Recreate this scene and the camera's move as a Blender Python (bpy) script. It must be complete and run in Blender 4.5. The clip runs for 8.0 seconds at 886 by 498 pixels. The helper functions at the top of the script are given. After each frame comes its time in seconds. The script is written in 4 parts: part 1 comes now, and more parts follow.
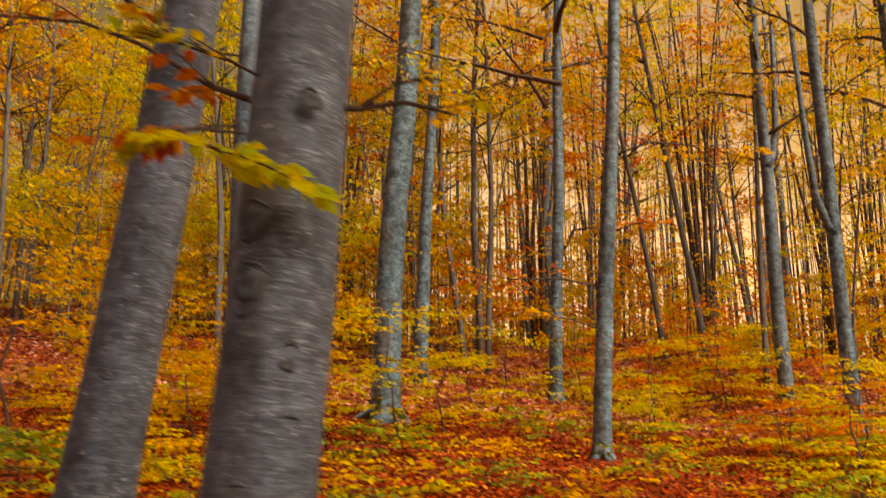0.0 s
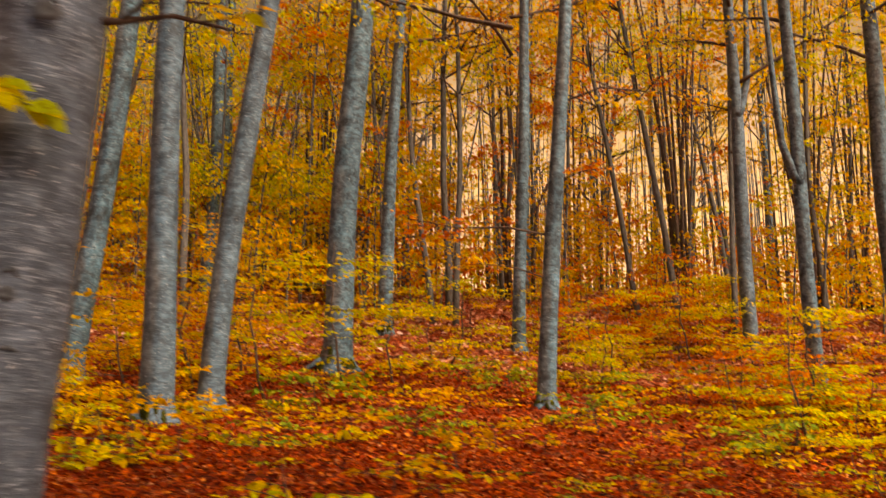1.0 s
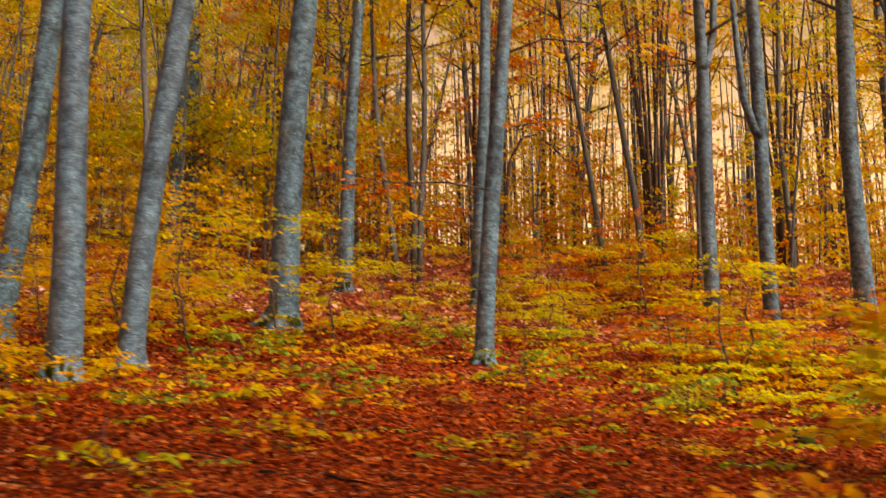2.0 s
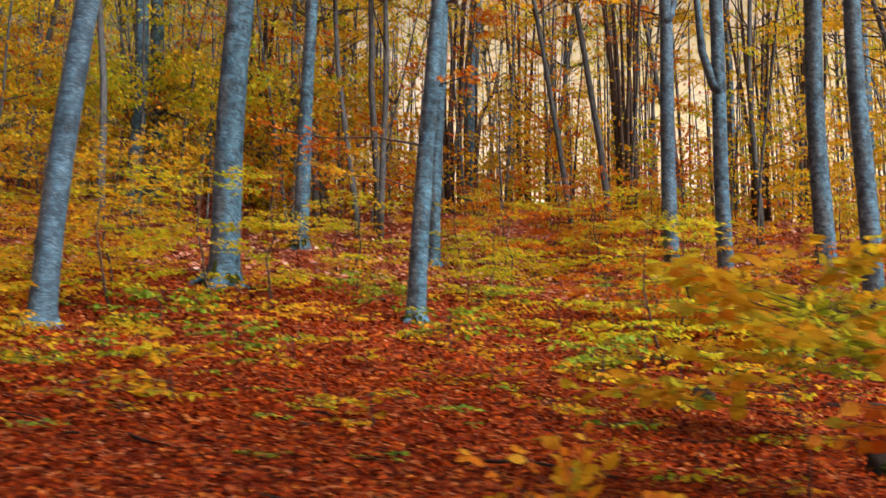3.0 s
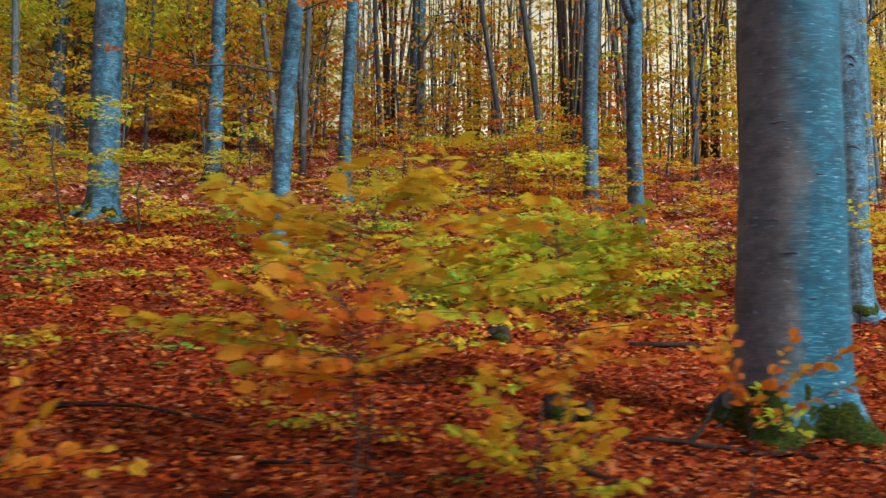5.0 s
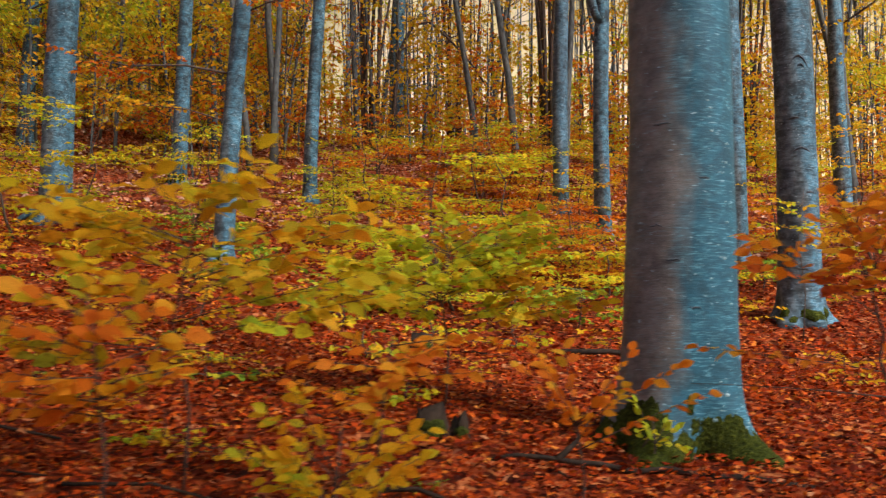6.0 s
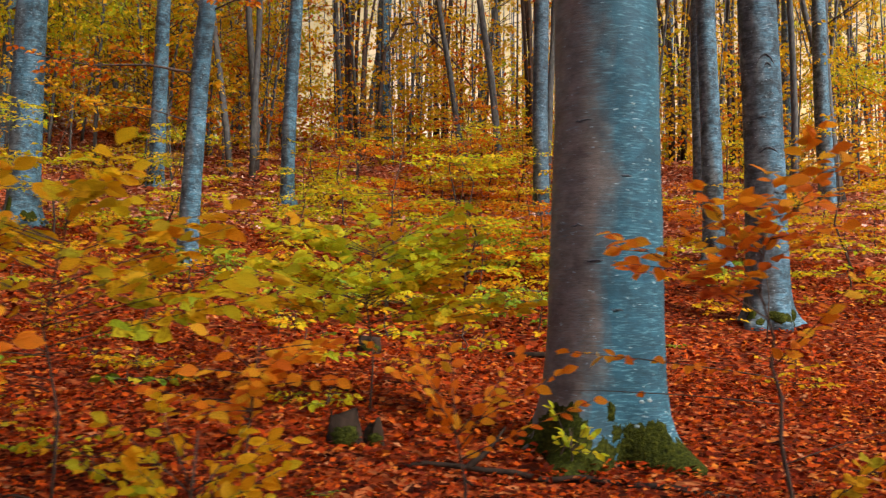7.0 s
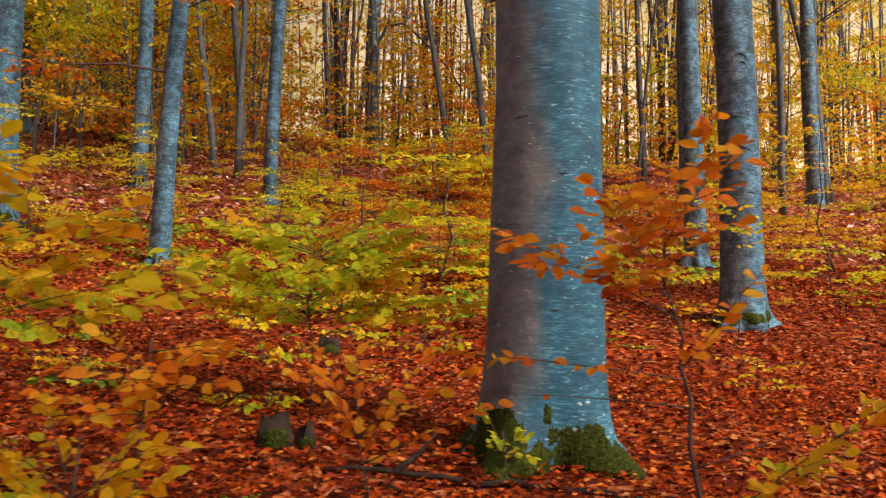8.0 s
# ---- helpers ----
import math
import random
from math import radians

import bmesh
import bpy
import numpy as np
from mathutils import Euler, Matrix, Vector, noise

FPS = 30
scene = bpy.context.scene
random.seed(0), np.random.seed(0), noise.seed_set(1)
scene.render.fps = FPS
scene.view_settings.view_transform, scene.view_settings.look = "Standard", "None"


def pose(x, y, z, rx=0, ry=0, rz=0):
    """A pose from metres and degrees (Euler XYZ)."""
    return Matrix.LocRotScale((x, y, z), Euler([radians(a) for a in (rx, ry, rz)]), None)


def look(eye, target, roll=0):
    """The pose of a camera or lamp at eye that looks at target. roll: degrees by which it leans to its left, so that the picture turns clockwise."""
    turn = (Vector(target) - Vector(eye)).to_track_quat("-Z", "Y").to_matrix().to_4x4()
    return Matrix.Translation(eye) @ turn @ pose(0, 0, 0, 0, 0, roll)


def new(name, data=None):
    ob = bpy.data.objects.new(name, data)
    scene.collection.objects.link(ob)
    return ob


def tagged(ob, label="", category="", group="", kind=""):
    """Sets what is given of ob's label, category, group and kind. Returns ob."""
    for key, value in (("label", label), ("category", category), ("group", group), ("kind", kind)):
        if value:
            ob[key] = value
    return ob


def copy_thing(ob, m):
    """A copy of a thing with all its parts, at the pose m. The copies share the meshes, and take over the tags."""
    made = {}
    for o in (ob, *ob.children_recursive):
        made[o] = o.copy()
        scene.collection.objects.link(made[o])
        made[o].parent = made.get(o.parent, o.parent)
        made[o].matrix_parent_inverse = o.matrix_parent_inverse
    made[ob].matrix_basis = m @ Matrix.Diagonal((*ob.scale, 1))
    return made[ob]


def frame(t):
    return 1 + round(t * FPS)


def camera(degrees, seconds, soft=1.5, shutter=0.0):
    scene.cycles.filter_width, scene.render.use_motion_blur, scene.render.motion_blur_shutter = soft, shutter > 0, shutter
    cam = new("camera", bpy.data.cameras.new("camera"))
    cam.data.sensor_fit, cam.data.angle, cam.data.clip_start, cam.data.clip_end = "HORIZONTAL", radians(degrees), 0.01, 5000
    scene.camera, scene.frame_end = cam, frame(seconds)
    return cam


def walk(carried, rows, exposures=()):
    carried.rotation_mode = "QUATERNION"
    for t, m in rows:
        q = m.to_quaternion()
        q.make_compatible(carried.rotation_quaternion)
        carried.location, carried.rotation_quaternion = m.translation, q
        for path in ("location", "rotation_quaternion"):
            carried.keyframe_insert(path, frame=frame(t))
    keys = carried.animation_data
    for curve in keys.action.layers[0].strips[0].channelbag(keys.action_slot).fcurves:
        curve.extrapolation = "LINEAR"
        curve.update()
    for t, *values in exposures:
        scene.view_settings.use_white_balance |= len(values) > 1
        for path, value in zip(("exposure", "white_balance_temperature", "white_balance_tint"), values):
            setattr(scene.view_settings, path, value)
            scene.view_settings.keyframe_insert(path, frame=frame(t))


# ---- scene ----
cam = camera(51.64, 8.0, soft=1.3, shutter=0.9)
PATH = [
    (0.0, -5.535, -1.439, -0.015, 15.70, -0.19, 0.79),
    (0.5, -5.175, -1.314, -0.050, 14.34, -0.15, 0.74),
    (1.0, -4.793, -1.211, -0.056, 12.90, -0.05, 0.68),
    (1.5, -4.391, -1.113, -0.055, 11.59, 0.05, 0.62),
    (2.0, -3.965, -1.028, -0.046, 10.24, 0.13, 0.57),
    (2.5, -3.503, -0.950, -0.037, 8.91, 0.18, 0.51),
    (3.0, -3.078, -0.830, -0.038, 7.63, 0.18, 0.46),
    (3.5, -2.637, -0.745, -0.038, 6.36, 0.11, 0.41),
    (4.0, -2.183, -0.645, -0.046, 5.05, 0.01, 0.37),
    (4.5, -1.725, -0.510, -0.050, 3.83, -0.05, 0.32),
    (5.0, -1.320, -0.427, -0.038, 3.71, -0.08, 0.27),
    (5.5, -0.975, -0.353, -0.016, 3.68, -0.07, 0.22),
    (6.0, -0.695, -0.243, 0.002, 3.78, -0.06, 0.17),
    (6.5, -0.479, -0.167, 0.006, 3.83, -0.04, 0.12),
    (7.0, -0.299, -0.097, 0.005, 3.91, -0.01, 0.07),
    (7.5, -0.143, -0.040, 0.001, 3.99, 0.02, 0.04),
    (8.0, 0.0, 0.0, 0.0, 4.0, 0.0, 0.0),
]
walk(cam, [(t, pose(x, y, z, 90 + pitch, roll, yaw)) for t, x, y, z, pitch, roll, yaw in PATH],
     exposures=[(0.0, 0.29, 9900, 27), (1.2, 0.32, 9900, 30), (2.4, 0.30, 7100, 22), (3.5, 0.30, 5350, 8), (4.5, 0.22, 4750, -3), (5.8, 0.18, 5750, 8), (8.0, 0.22, 6300, 15)])

# ---- light ----
SUN_AZ, SUN_EL = 130.0, 42.0      # degrees to the right of straight ahead, and above the horizon
world = bpy.data.worlds.new("world")
scene.world = world
world.use_nodes = True
wn = world.node_tree.nodes
sky = wn.new("ShaderNodeTexSky")
sky.sky_type, sky.sun_disc = "NISHITA", False
sky.sun_elevation, sky.sun_rotation = radians(SUN_EL), radians(SUN_AZ)
sky.air_density, sky.dust_density = 1.0, 5.0
wn["Background"].inputs["Strength"].default_value = 0.15
world.node_tree.links.new(sky.outputs[0], wn["Background"].inputs["Color"])
sun = new("sun", bpy.data.lights.new("sun", "SUN"))
sun.data.energy, sun.data.angle, sun.data.color = 3.8, radians(16), (1.0, 0.94, 0.84)
toward = Vector((math.sin(radians(SUN_AZ)) * math.cos(radians(SUN_EL)), math.cos(radians(SUN_AZ)) * math.cos(radians(SUN_EL)), math.sin(radians(SUN_EL))))
sun.matrix_world = look(toward * 50, (0, 0, 0))


# ---- materials ----
def nodes_of(name):
    m = bpy.data.materials.new(name)
    m.use_nodes = True
    t = m.node_tree
    return m, t, t.nodes["Principled BSDF"]


def ramp(t, fac, stops, mode="LINEAR"):
    r = t.nodes.new("ShaderNodeValToRGB")
    r.color_ramp.interpolation = mode
    e = r.color_ramp.elements
    while len(e) < len(stops):
        e.new(0.5)
    for el, (p, c) in zip(e, stops):
        el.position, el.color = p, (*c, 1)
    t.links.new(fac, r.inputs[0])
    return r.outputs[0]


def noise_tex(t, scale, detail=4, stretch=(1, 1, 1), rough=0.55, distortion=0.0):
    co = t.nodes.new("ShaderNodeTexCoord")
    mp = t.nodes.new("ShaderNodeMapping")
    mp.inputs["Scale"].default_value = stretch
    n = t.nodes.new("ShaderNodeTexNoise")
    n.inputs["Scale"].default_value, n.inputs["Detail"].default_value = scale, detail
    n.inputs["Roughness"].default_value, n.inputs["Distortion"].default_value = rough, distortion
    t.links.new(co.outputs["Object"], mp.inputs[0])
    t.links.new(mp.outputs[0], n.inputs["Vector"])
    return n.outputs["Fac"]


def mixed(t, fac, a, b, mode="MIX"):
    m = t.nodes.new("ShaderNodeMix")
    m.data_type, m.blend_type = "RGBA", mode
    for sock, v in ((0, fac), (6, a), (7, b)):
        if isinstance(v, (int, float)):
            m.inputs[sock].default_value = v
        elif isinstance(v, tuple):
            m.inputs[sock].default_value = (*v, 1)
        else:
            t.links.new(v, m.inputs[sock])
    return m.outputs[2]


def bumped(t, bsdf, height, strength, distance):
    b = t.nodes.new("ShaderNodeBump")
    b.inputs["Strength"].default_value, b.inputs["Distance"].default_value = strength, distance
    t.links.new(height, b.inputs["Height"])
    t.links.new(b.outputs[0], bsdf.inputs["Normal"])


def bark_material(name, base, pale, dark, streak=0.5, relief=0.45, cool_edge=-0.35, mottle=1.0):
    """Smooth beech bark, side light painted in: warm grey-brown on one side, bluish with pale cross streaks on the
    other.
    """
    m, t, b = nodes_of(name)
    lines = noise_tex(t, 19.0, 5, (0.8, 0.8, 6.5), 0.62, 0.5)
    broad = noise_tex(t, 7.0, 4, (0.7, 0.7, 5.0), 0.6, 0.8)
    fine = noise_tex(t, 70.0, 4, (0.5, 0.5, 2.6), 0.65)
    cloud = noise_tex(t, 1.9, 5, (1, 1, 0.5), 0.62, 0.4)
    patch = noise_tex(t, 4.6, 5, (1, 1, 0.7), 0.65)
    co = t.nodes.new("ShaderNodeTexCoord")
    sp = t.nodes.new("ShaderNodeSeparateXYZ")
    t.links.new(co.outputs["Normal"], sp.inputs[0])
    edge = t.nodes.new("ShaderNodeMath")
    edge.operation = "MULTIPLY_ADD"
    edge.inputs[1].default_value, edge.inputs[2].default_value = 2.4, -1.2 - cool_edge
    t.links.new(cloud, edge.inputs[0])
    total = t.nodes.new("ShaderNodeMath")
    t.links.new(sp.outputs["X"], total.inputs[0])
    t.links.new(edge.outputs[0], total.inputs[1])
    # warm bounce against cool skylight, painted as a colour split across the trunk
    cool_side = ramp(t, total.outputs[0], [(0.0, (0, 0, 0)), (0.5, (1, 1, 1))])
    c = mixed(t, cool_side, dark, base)
    c = mixed(t, 1.0, c, ramp(t, broad, [(0.32, (1 - 0.3 * mottle,) * 3), (0.5, (1, 1, 1)), (0.68, (1 + 0.3 * mottle,) * 3)]), "MULTIPLY")
    c = mixed(t, 1.0, c, ramp(t, patch, [(0.36, (1 - 0.5 * mottle,) * 3), (0.48, (1, 1, 1)), (0.64, (1 + 0.25 * mottle,) * 3)]), "MULTIPLY")
    blotch = noise_tex(t, 9.0, 4, (1.0, 1.0, 1.5), 0.6, 0.5)
    c = mixed(t, 1.0, c, ramp(t, blotch, [(0.38, (1 - 0.38 * mottle,) * 3), (0.5, (1, 1, 1)), (0.62, (1 + 0.45 * mottle,) * 3)]), "MULTIPLY")
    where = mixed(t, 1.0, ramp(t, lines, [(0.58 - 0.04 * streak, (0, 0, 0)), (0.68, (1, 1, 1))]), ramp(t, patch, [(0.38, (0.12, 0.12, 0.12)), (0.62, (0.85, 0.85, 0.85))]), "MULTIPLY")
    where = mixed(t, 1.0, where, mixed(t, cool_side, (0.3, 0.3, 0.3), (1, 1, 1)), "MULTIPLY")
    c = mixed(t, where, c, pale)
    flecks = noise_tex(t, 26.0, 3, (0.8, 0.8, 2.6), 0.55, 0.3)
    c = mixed(t, ramp(t, flecks, [(0.67, (0, 0, 0)), (0.71, (0.75, 0.75, 0.75))]), c, tuple(0.25 + 0.75 * v for v in pale))
    c = mixed(t, 1.0, c, ramp(t, lines, [(0.27, (1 - 0.5 * mottle,) * 3), (0.34, (1, 1, 1))]), "MULTIPLY")
    c = mixed(t, 1.0, c, ramp(t, fine, [(0.30, (0.70, 0.68, 0.66)), (0.47, (1, 1, 1)), (0.75, (1.14, 1.14, 1.14))]), "MULTIPLY")
    t.links.new(c, b.inputs["Base Color"])
    b.inputs["Roughness"].default_value = 0.62
    b.inputs["Specular IOR Level"].default_value = 0.35
    bumped(t, b, mixed(t, 0.35, lines, fine), relief, 0.010)
    return m


def plain_bark(name, a, c):
    m, t, b = nodes_of(name)
    n = noise_tex(t, 18.0, 5, (1, 1, 0.35), 0.65)
    t.links.new(ramp(t, n, [(0.3, a), (0.7, c)]), b.inputs["Base Color"])
    b.inputs["Roughness"].default_value = 0.85
    b.inputs["Specular IOR Level"].default_value = 0.15
    bumped(t, b, n, 0.6, 0.008)
    return m


def leaf_material(name, stops, through_share=0.45, gloss=0.55, single=False, sheen=0.12):
    m, t, b = nodes_of(name)
    g = t.nodes.new("ShaderNodeObjectInfo" if single else "ShaderNodeNewGeometry")
    col = ramp(t, g.outputs["Random" if single else "Random Per Island"], stops)
    n = noise_tex(t, 55.0, 3)
    spots = ramp(t, n, [(0.34, (0.55, 0.42, 0.3)), (0.5, (1, 1, 1)), (0.75, (1.12, 1.1, 1.0))])
    col = mixed(t, 1.0, col, spots, "MULTIPLY")
    t.links.new(col, b.inputs["Base Color"])
    b.inputs["Roughness"].default_value = gloss
    b.inputs["Specular IOR Level"].default_value = sheen
    tr = t.nodes.new("ShaderNodeBsdfTranslucent")
    t.links.new(col, tr.inputs["Color"])
    mx = t.nodes.new("ShaderNodeMixShader")
    mx.inputs[0].default_value = through_share
    t.links.new(b.outputs[0], mx.inputs[1])
    t.links.new(tr.outputs[0], mx.inputs[2])
    t.links.new(mx.outputs[0], t.nodes["Material Output"].inputs["Surface"])
    return m


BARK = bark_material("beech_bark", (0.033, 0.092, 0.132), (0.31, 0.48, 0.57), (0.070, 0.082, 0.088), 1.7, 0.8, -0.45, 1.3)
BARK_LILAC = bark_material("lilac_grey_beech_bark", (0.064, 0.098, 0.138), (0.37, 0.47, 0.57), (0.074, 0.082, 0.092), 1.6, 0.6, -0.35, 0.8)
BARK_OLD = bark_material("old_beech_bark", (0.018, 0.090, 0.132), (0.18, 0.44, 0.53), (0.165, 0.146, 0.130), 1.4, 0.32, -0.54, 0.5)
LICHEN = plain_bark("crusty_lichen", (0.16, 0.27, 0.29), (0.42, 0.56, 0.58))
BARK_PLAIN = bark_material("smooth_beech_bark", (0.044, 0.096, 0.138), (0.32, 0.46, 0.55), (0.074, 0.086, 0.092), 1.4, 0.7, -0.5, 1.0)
KNOT = plain_bark("scarred_bark", (0.035, 0.042, 0.048), (0.12, 0.145, 0.165))
TWIG = plain_bark("dark_twig_bark", (0.04, 0.028, 0.022), (0.12, 0.085, 0.065))
POLE = plain_bark("young_stem_bark", (0.050, 0.054, 0.052), (0.15, 0.155, 0.15))
DEAD = plain_bark("rotting_wood", (0.012, 0.008, 0.005), (0.050, 0.031, 0.021))
C_GOLD = [(0.0, (0.74, 0.26, 0.006)), (0.2, (0.84, 0.42, 0.008)), (0.65, (0.88, 0.54, 0.014)), (1.0, (0.50, 0.48, 0.02))]
C_YG = [(0.0, (0.84, 0.52, 0.01)), (0.35, (0.80, 0.66, 0.015)), (0.7, (0.60, 0.64, 0.02)), (1.0, (0.34, 0.48, 0.02))]
C_YELLOW = [(0.0, (0.78, 0.36, 0.008)), (0.5, (0.82, 0.52, 0.012)), (0.85, (0.70, 0.52, 0.015)), (1.0, (0.32, 0.36, 0.02))]
C_BRIGHT = [(0.0, (0.88, 0.45, 0.01)), (0.4, (0.90, 0.60, 0.014)), (0.8, (0.86, 0.68, 0.018)), (1.0, (0.60, 0.60, 0.03))]
C_ORANGE = [(0.0, (0.50, 0.085, 0.006)), (0.4, (0.70, 0.165, 0.008)), (0.8, (0.78, 0.26, 0.010)), (1.0, (0.82, 0.42, 0.02))]
C_FLAME = [(0.0, (0.70, 0.16, 0.008)), (0.4, (0.84, 0.26, 0.010)), (0.8, (0.88, 0.40, 0.016)), (1.0, (0.90, 0.56, 0.03))]
C_LIME = [(0.0, (0.86, 0.64, 0.02)), (0.35, (0.78, 0.72, 0.02)), (0.7, (0.64, 0.70, 0.025)), (1.0, (0.46, 0.60, 0.03))]
C_GREEN = [(0.0, (0.14, 0.28, 0.02)), (0.6, (0.28, 0.42, 0.025)), (1.0, (0.58, 0.48, 0.02))]
C_LITTER = [(0.0, (0.045, 0.007, 0.003)), (0.25, (0.18, 0.018, 0.003)), (0.55, (0.38, 0.044, 0.004)), (0.84, (0.54, 0.092, 0.006)), (0.93, (0.66, 0.22, 0.025)), (0.97, (0.50, 0.16, 0.06)), (1.0, (0.60, 0.28, 0.13))]
# litter colours again, paler: open light on the far slope painted in
C_LIT_LITTER = [(0.0, (0.14, 0.026, 0.012)), (0.3, (0.46, 0.12, 0.055)), (0.55, (0.58, 0.20, 0.10)), (0.8, (0.72, 0.38, 0.26)), (1.0, (0.82, 0.58, 0.50))]
GOLD = leaf_material("golden_leaves", C_GOLD, 0.6)
YELLOW_GREEN = leaf_material("yellow_green_leaves", C_YG, 0.55)
YELLOW = leaf_material("yellow_leaves", C_YELLOW, 0.55)
ORANGE = leaf_material("orange_leaves", C_ORANGE, 0.55)
GREEN = leaf_material("green_leaves", C_GREEN, 0.4)
LIT_LITTER = leaf_material("lit_fallen_leaves", C_LIT_LITTER, 0.15, 0.55, sheen=0.15)
LITTER = leaf_material("fallen_leaves", C_LITTER, 0.15, 0.6, sheen=0.07)
ONE_YELLOW = leaf_material("single_yellow_leaf", C_BRIGHT, 0.68, single=True)
ONE_YG = leaf_material("single_yellow_green_leaf", C_YG, 0.68, single=True)
ONE_ORANGE = leaf_material("single_orange_leaf", C_FLAME, 0.55, single=True)
ONE_LIME = leaf_material("single_lime_leaf", C_LIME, 0.68, single=True)
LIME = leaf_material("lime_leaves", C_LIME, 0.6)
ONE_GOLD = leaf_material("single_golden_leaf", C_GOLD, 0.68, single=True)
ONE_LITTER = leaf_material("single_fallen_leaf", C_LITTER, 0.15, 0.6, single=True, sheen=0.07)

GROUND, gt, gb = nodes_of("leaf_mould")
vor = gt.nodes.new("ShaderNodeTexVoronoi")
vor.inputs["Scale"].default_value = 17.0
gco = gt.nodes.new("ShaderNodeTexCoord")
gt.links.new(gco.outputs["Object"], vor.inputs["Vector"])
sep = gt.nodes.new("ShaderNodeSeparateColor")
gt.links.new(vor.outputs["Color"], sep.inputs[0])
gcol = ramp(gt, sep.outputs[0], [(0.0, (0.03, 0.008, 0.005)), (0.45, (0.16, 0.025, 0.008)), (0.8, (0.34, 0.064, 0.015)), (1.0, (0.52, 0.18, 0.06))])
gcol = mixed(gt, 1.0, gcol, ramp(gt, noise_tex(gt, 0.6, 4), [(0.3, (0.6, 0.55, 0.55)), (0.65, (1.1, 1.05, 1.0))]), "MULTIPLY")
gt.links.new(gcol, gb.inputs["Base Color"])
gb.inputs["Roughness"].default_value = 0.9
gb.inputs["Specular IOR Level"].default_value = 0.05
bumped(gt, gb, vor.outputs["Distance"], 0.8, 0.03)

MOSS, mt, mb = nodes_of("cushion_moss")
mn = noise_tex(mt, 60.0, 5)
mt.links.new(ramp(mt, mn, [(0.3, (0.012, 0.015, 0.003)), (0.55, (0.044, 0.054, 0.006)), (0.8, (0.13, 0.13, 0.014))]), mb.inputs["Base Color"])
mb.inputs["Roughness"].default_value = 0.95
mb.inputs["Specular IOR Level"].default_value = 0.1
bumped(mt, mb, mn, 1.0, 0.02)


# self-lit backdrop: bright sky haze painted as emission, dim wooded colours on the left
HAZE, ht, hb = nodes_of("glowing_haze")
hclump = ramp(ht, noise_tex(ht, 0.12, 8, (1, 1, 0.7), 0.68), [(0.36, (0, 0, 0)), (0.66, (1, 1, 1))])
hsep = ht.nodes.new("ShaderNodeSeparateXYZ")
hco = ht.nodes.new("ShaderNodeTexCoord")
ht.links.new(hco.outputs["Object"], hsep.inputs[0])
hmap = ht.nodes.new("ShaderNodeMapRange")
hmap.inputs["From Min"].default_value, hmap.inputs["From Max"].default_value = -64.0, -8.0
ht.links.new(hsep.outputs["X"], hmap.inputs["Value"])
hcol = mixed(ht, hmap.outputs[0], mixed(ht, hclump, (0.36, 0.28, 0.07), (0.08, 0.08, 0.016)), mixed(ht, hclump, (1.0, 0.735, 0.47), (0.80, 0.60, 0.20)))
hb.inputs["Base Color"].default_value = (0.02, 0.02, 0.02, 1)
# painted haze glow, strongest low down and fading upwards
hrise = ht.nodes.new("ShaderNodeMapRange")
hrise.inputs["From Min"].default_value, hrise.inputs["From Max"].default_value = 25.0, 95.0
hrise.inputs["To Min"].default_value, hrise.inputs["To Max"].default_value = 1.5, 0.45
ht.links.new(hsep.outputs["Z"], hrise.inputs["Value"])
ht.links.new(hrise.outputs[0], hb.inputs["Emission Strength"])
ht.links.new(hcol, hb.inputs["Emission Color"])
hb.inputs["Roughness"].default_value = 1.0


# ---- mesh helpers ----
def mesh_from(name, verts, faces, material, smooth=True):
    me = bpy.data.meshes.new(name)
    me.from_pydata([tuple(v) for v in verts], [], [tuple(f) for f in faces])
    if smooth:
        me.polygons.foreach_set("use_smooth", [True] * len(me.polygons))
    me.materials.append(material)
    me.update()
    return me


def part_of(name, me, parent, label=""):
    ob = new(name, me)
    ob.parent = parent
    return tagged(ob, label) if label else ob


def leaf_single(name, material, width=1.0):
    me = mesh_from(name, [(x, y * width, z) for x, y, z in LEAF_ROUND_V], LEAF_ROUND_F, material, True)
    return me


LEAF8_V = np.array([(0, 0, 0), (0.28, 0.29, 0.05), (0.62, 0.27, 0.03), (1, 0, -0.10), (0.62, -0.27, 0.03), (0.28, -0.29, 0.05), (0.34, 0, -0.02), (0.70, 0, -0.05)])
LEAF8_F = [(0, 6, 1), (1, 6, 7, 2), (2, 7, 3), (0, 5, 6), (5, 4, 7, 6), (4, 3, 7)]
SIDE = ((0.10, 0.11), (0.26, 0.25), (0.46, 0.30), (0.66, 0.26), (0.84, 0.14))
LEAF_ROUND_V = np.array([(0, 0, 0)] + [(x, y, 0.16 * y - 0.10 * x * x) for x, y in SIDE] + [(1.0, 0, -0.12)] + [(x, -y, 0.16 * y - 0.10 * x * x) for x, y in SIDE] + [(x, 0, -0.02 - 0.10 * x * x) for x, y in SIDE])
LEAF_ROUND_F = [(0, 12, 1), (0, 7, 12)] + [f for i in range(4) for f in ((1 + i, 12 + i, 13 + i, 2 + i), (12 + i, 7 + i, 8 + i, 13 + i))] + [(5, 16, 6), (16, 11, 6)]
CURL_V = np.array([(0, 0, 0.04), (0.26, 0.24, 0.17), (0.60, 0.22, 0.13), (0.96, 0.03, -0.02), (0.62, -0.21, 0.20), (0.28, -0.25, 0.10), (0.34, 0, 0.0), (0.70, 0, 0.03)])
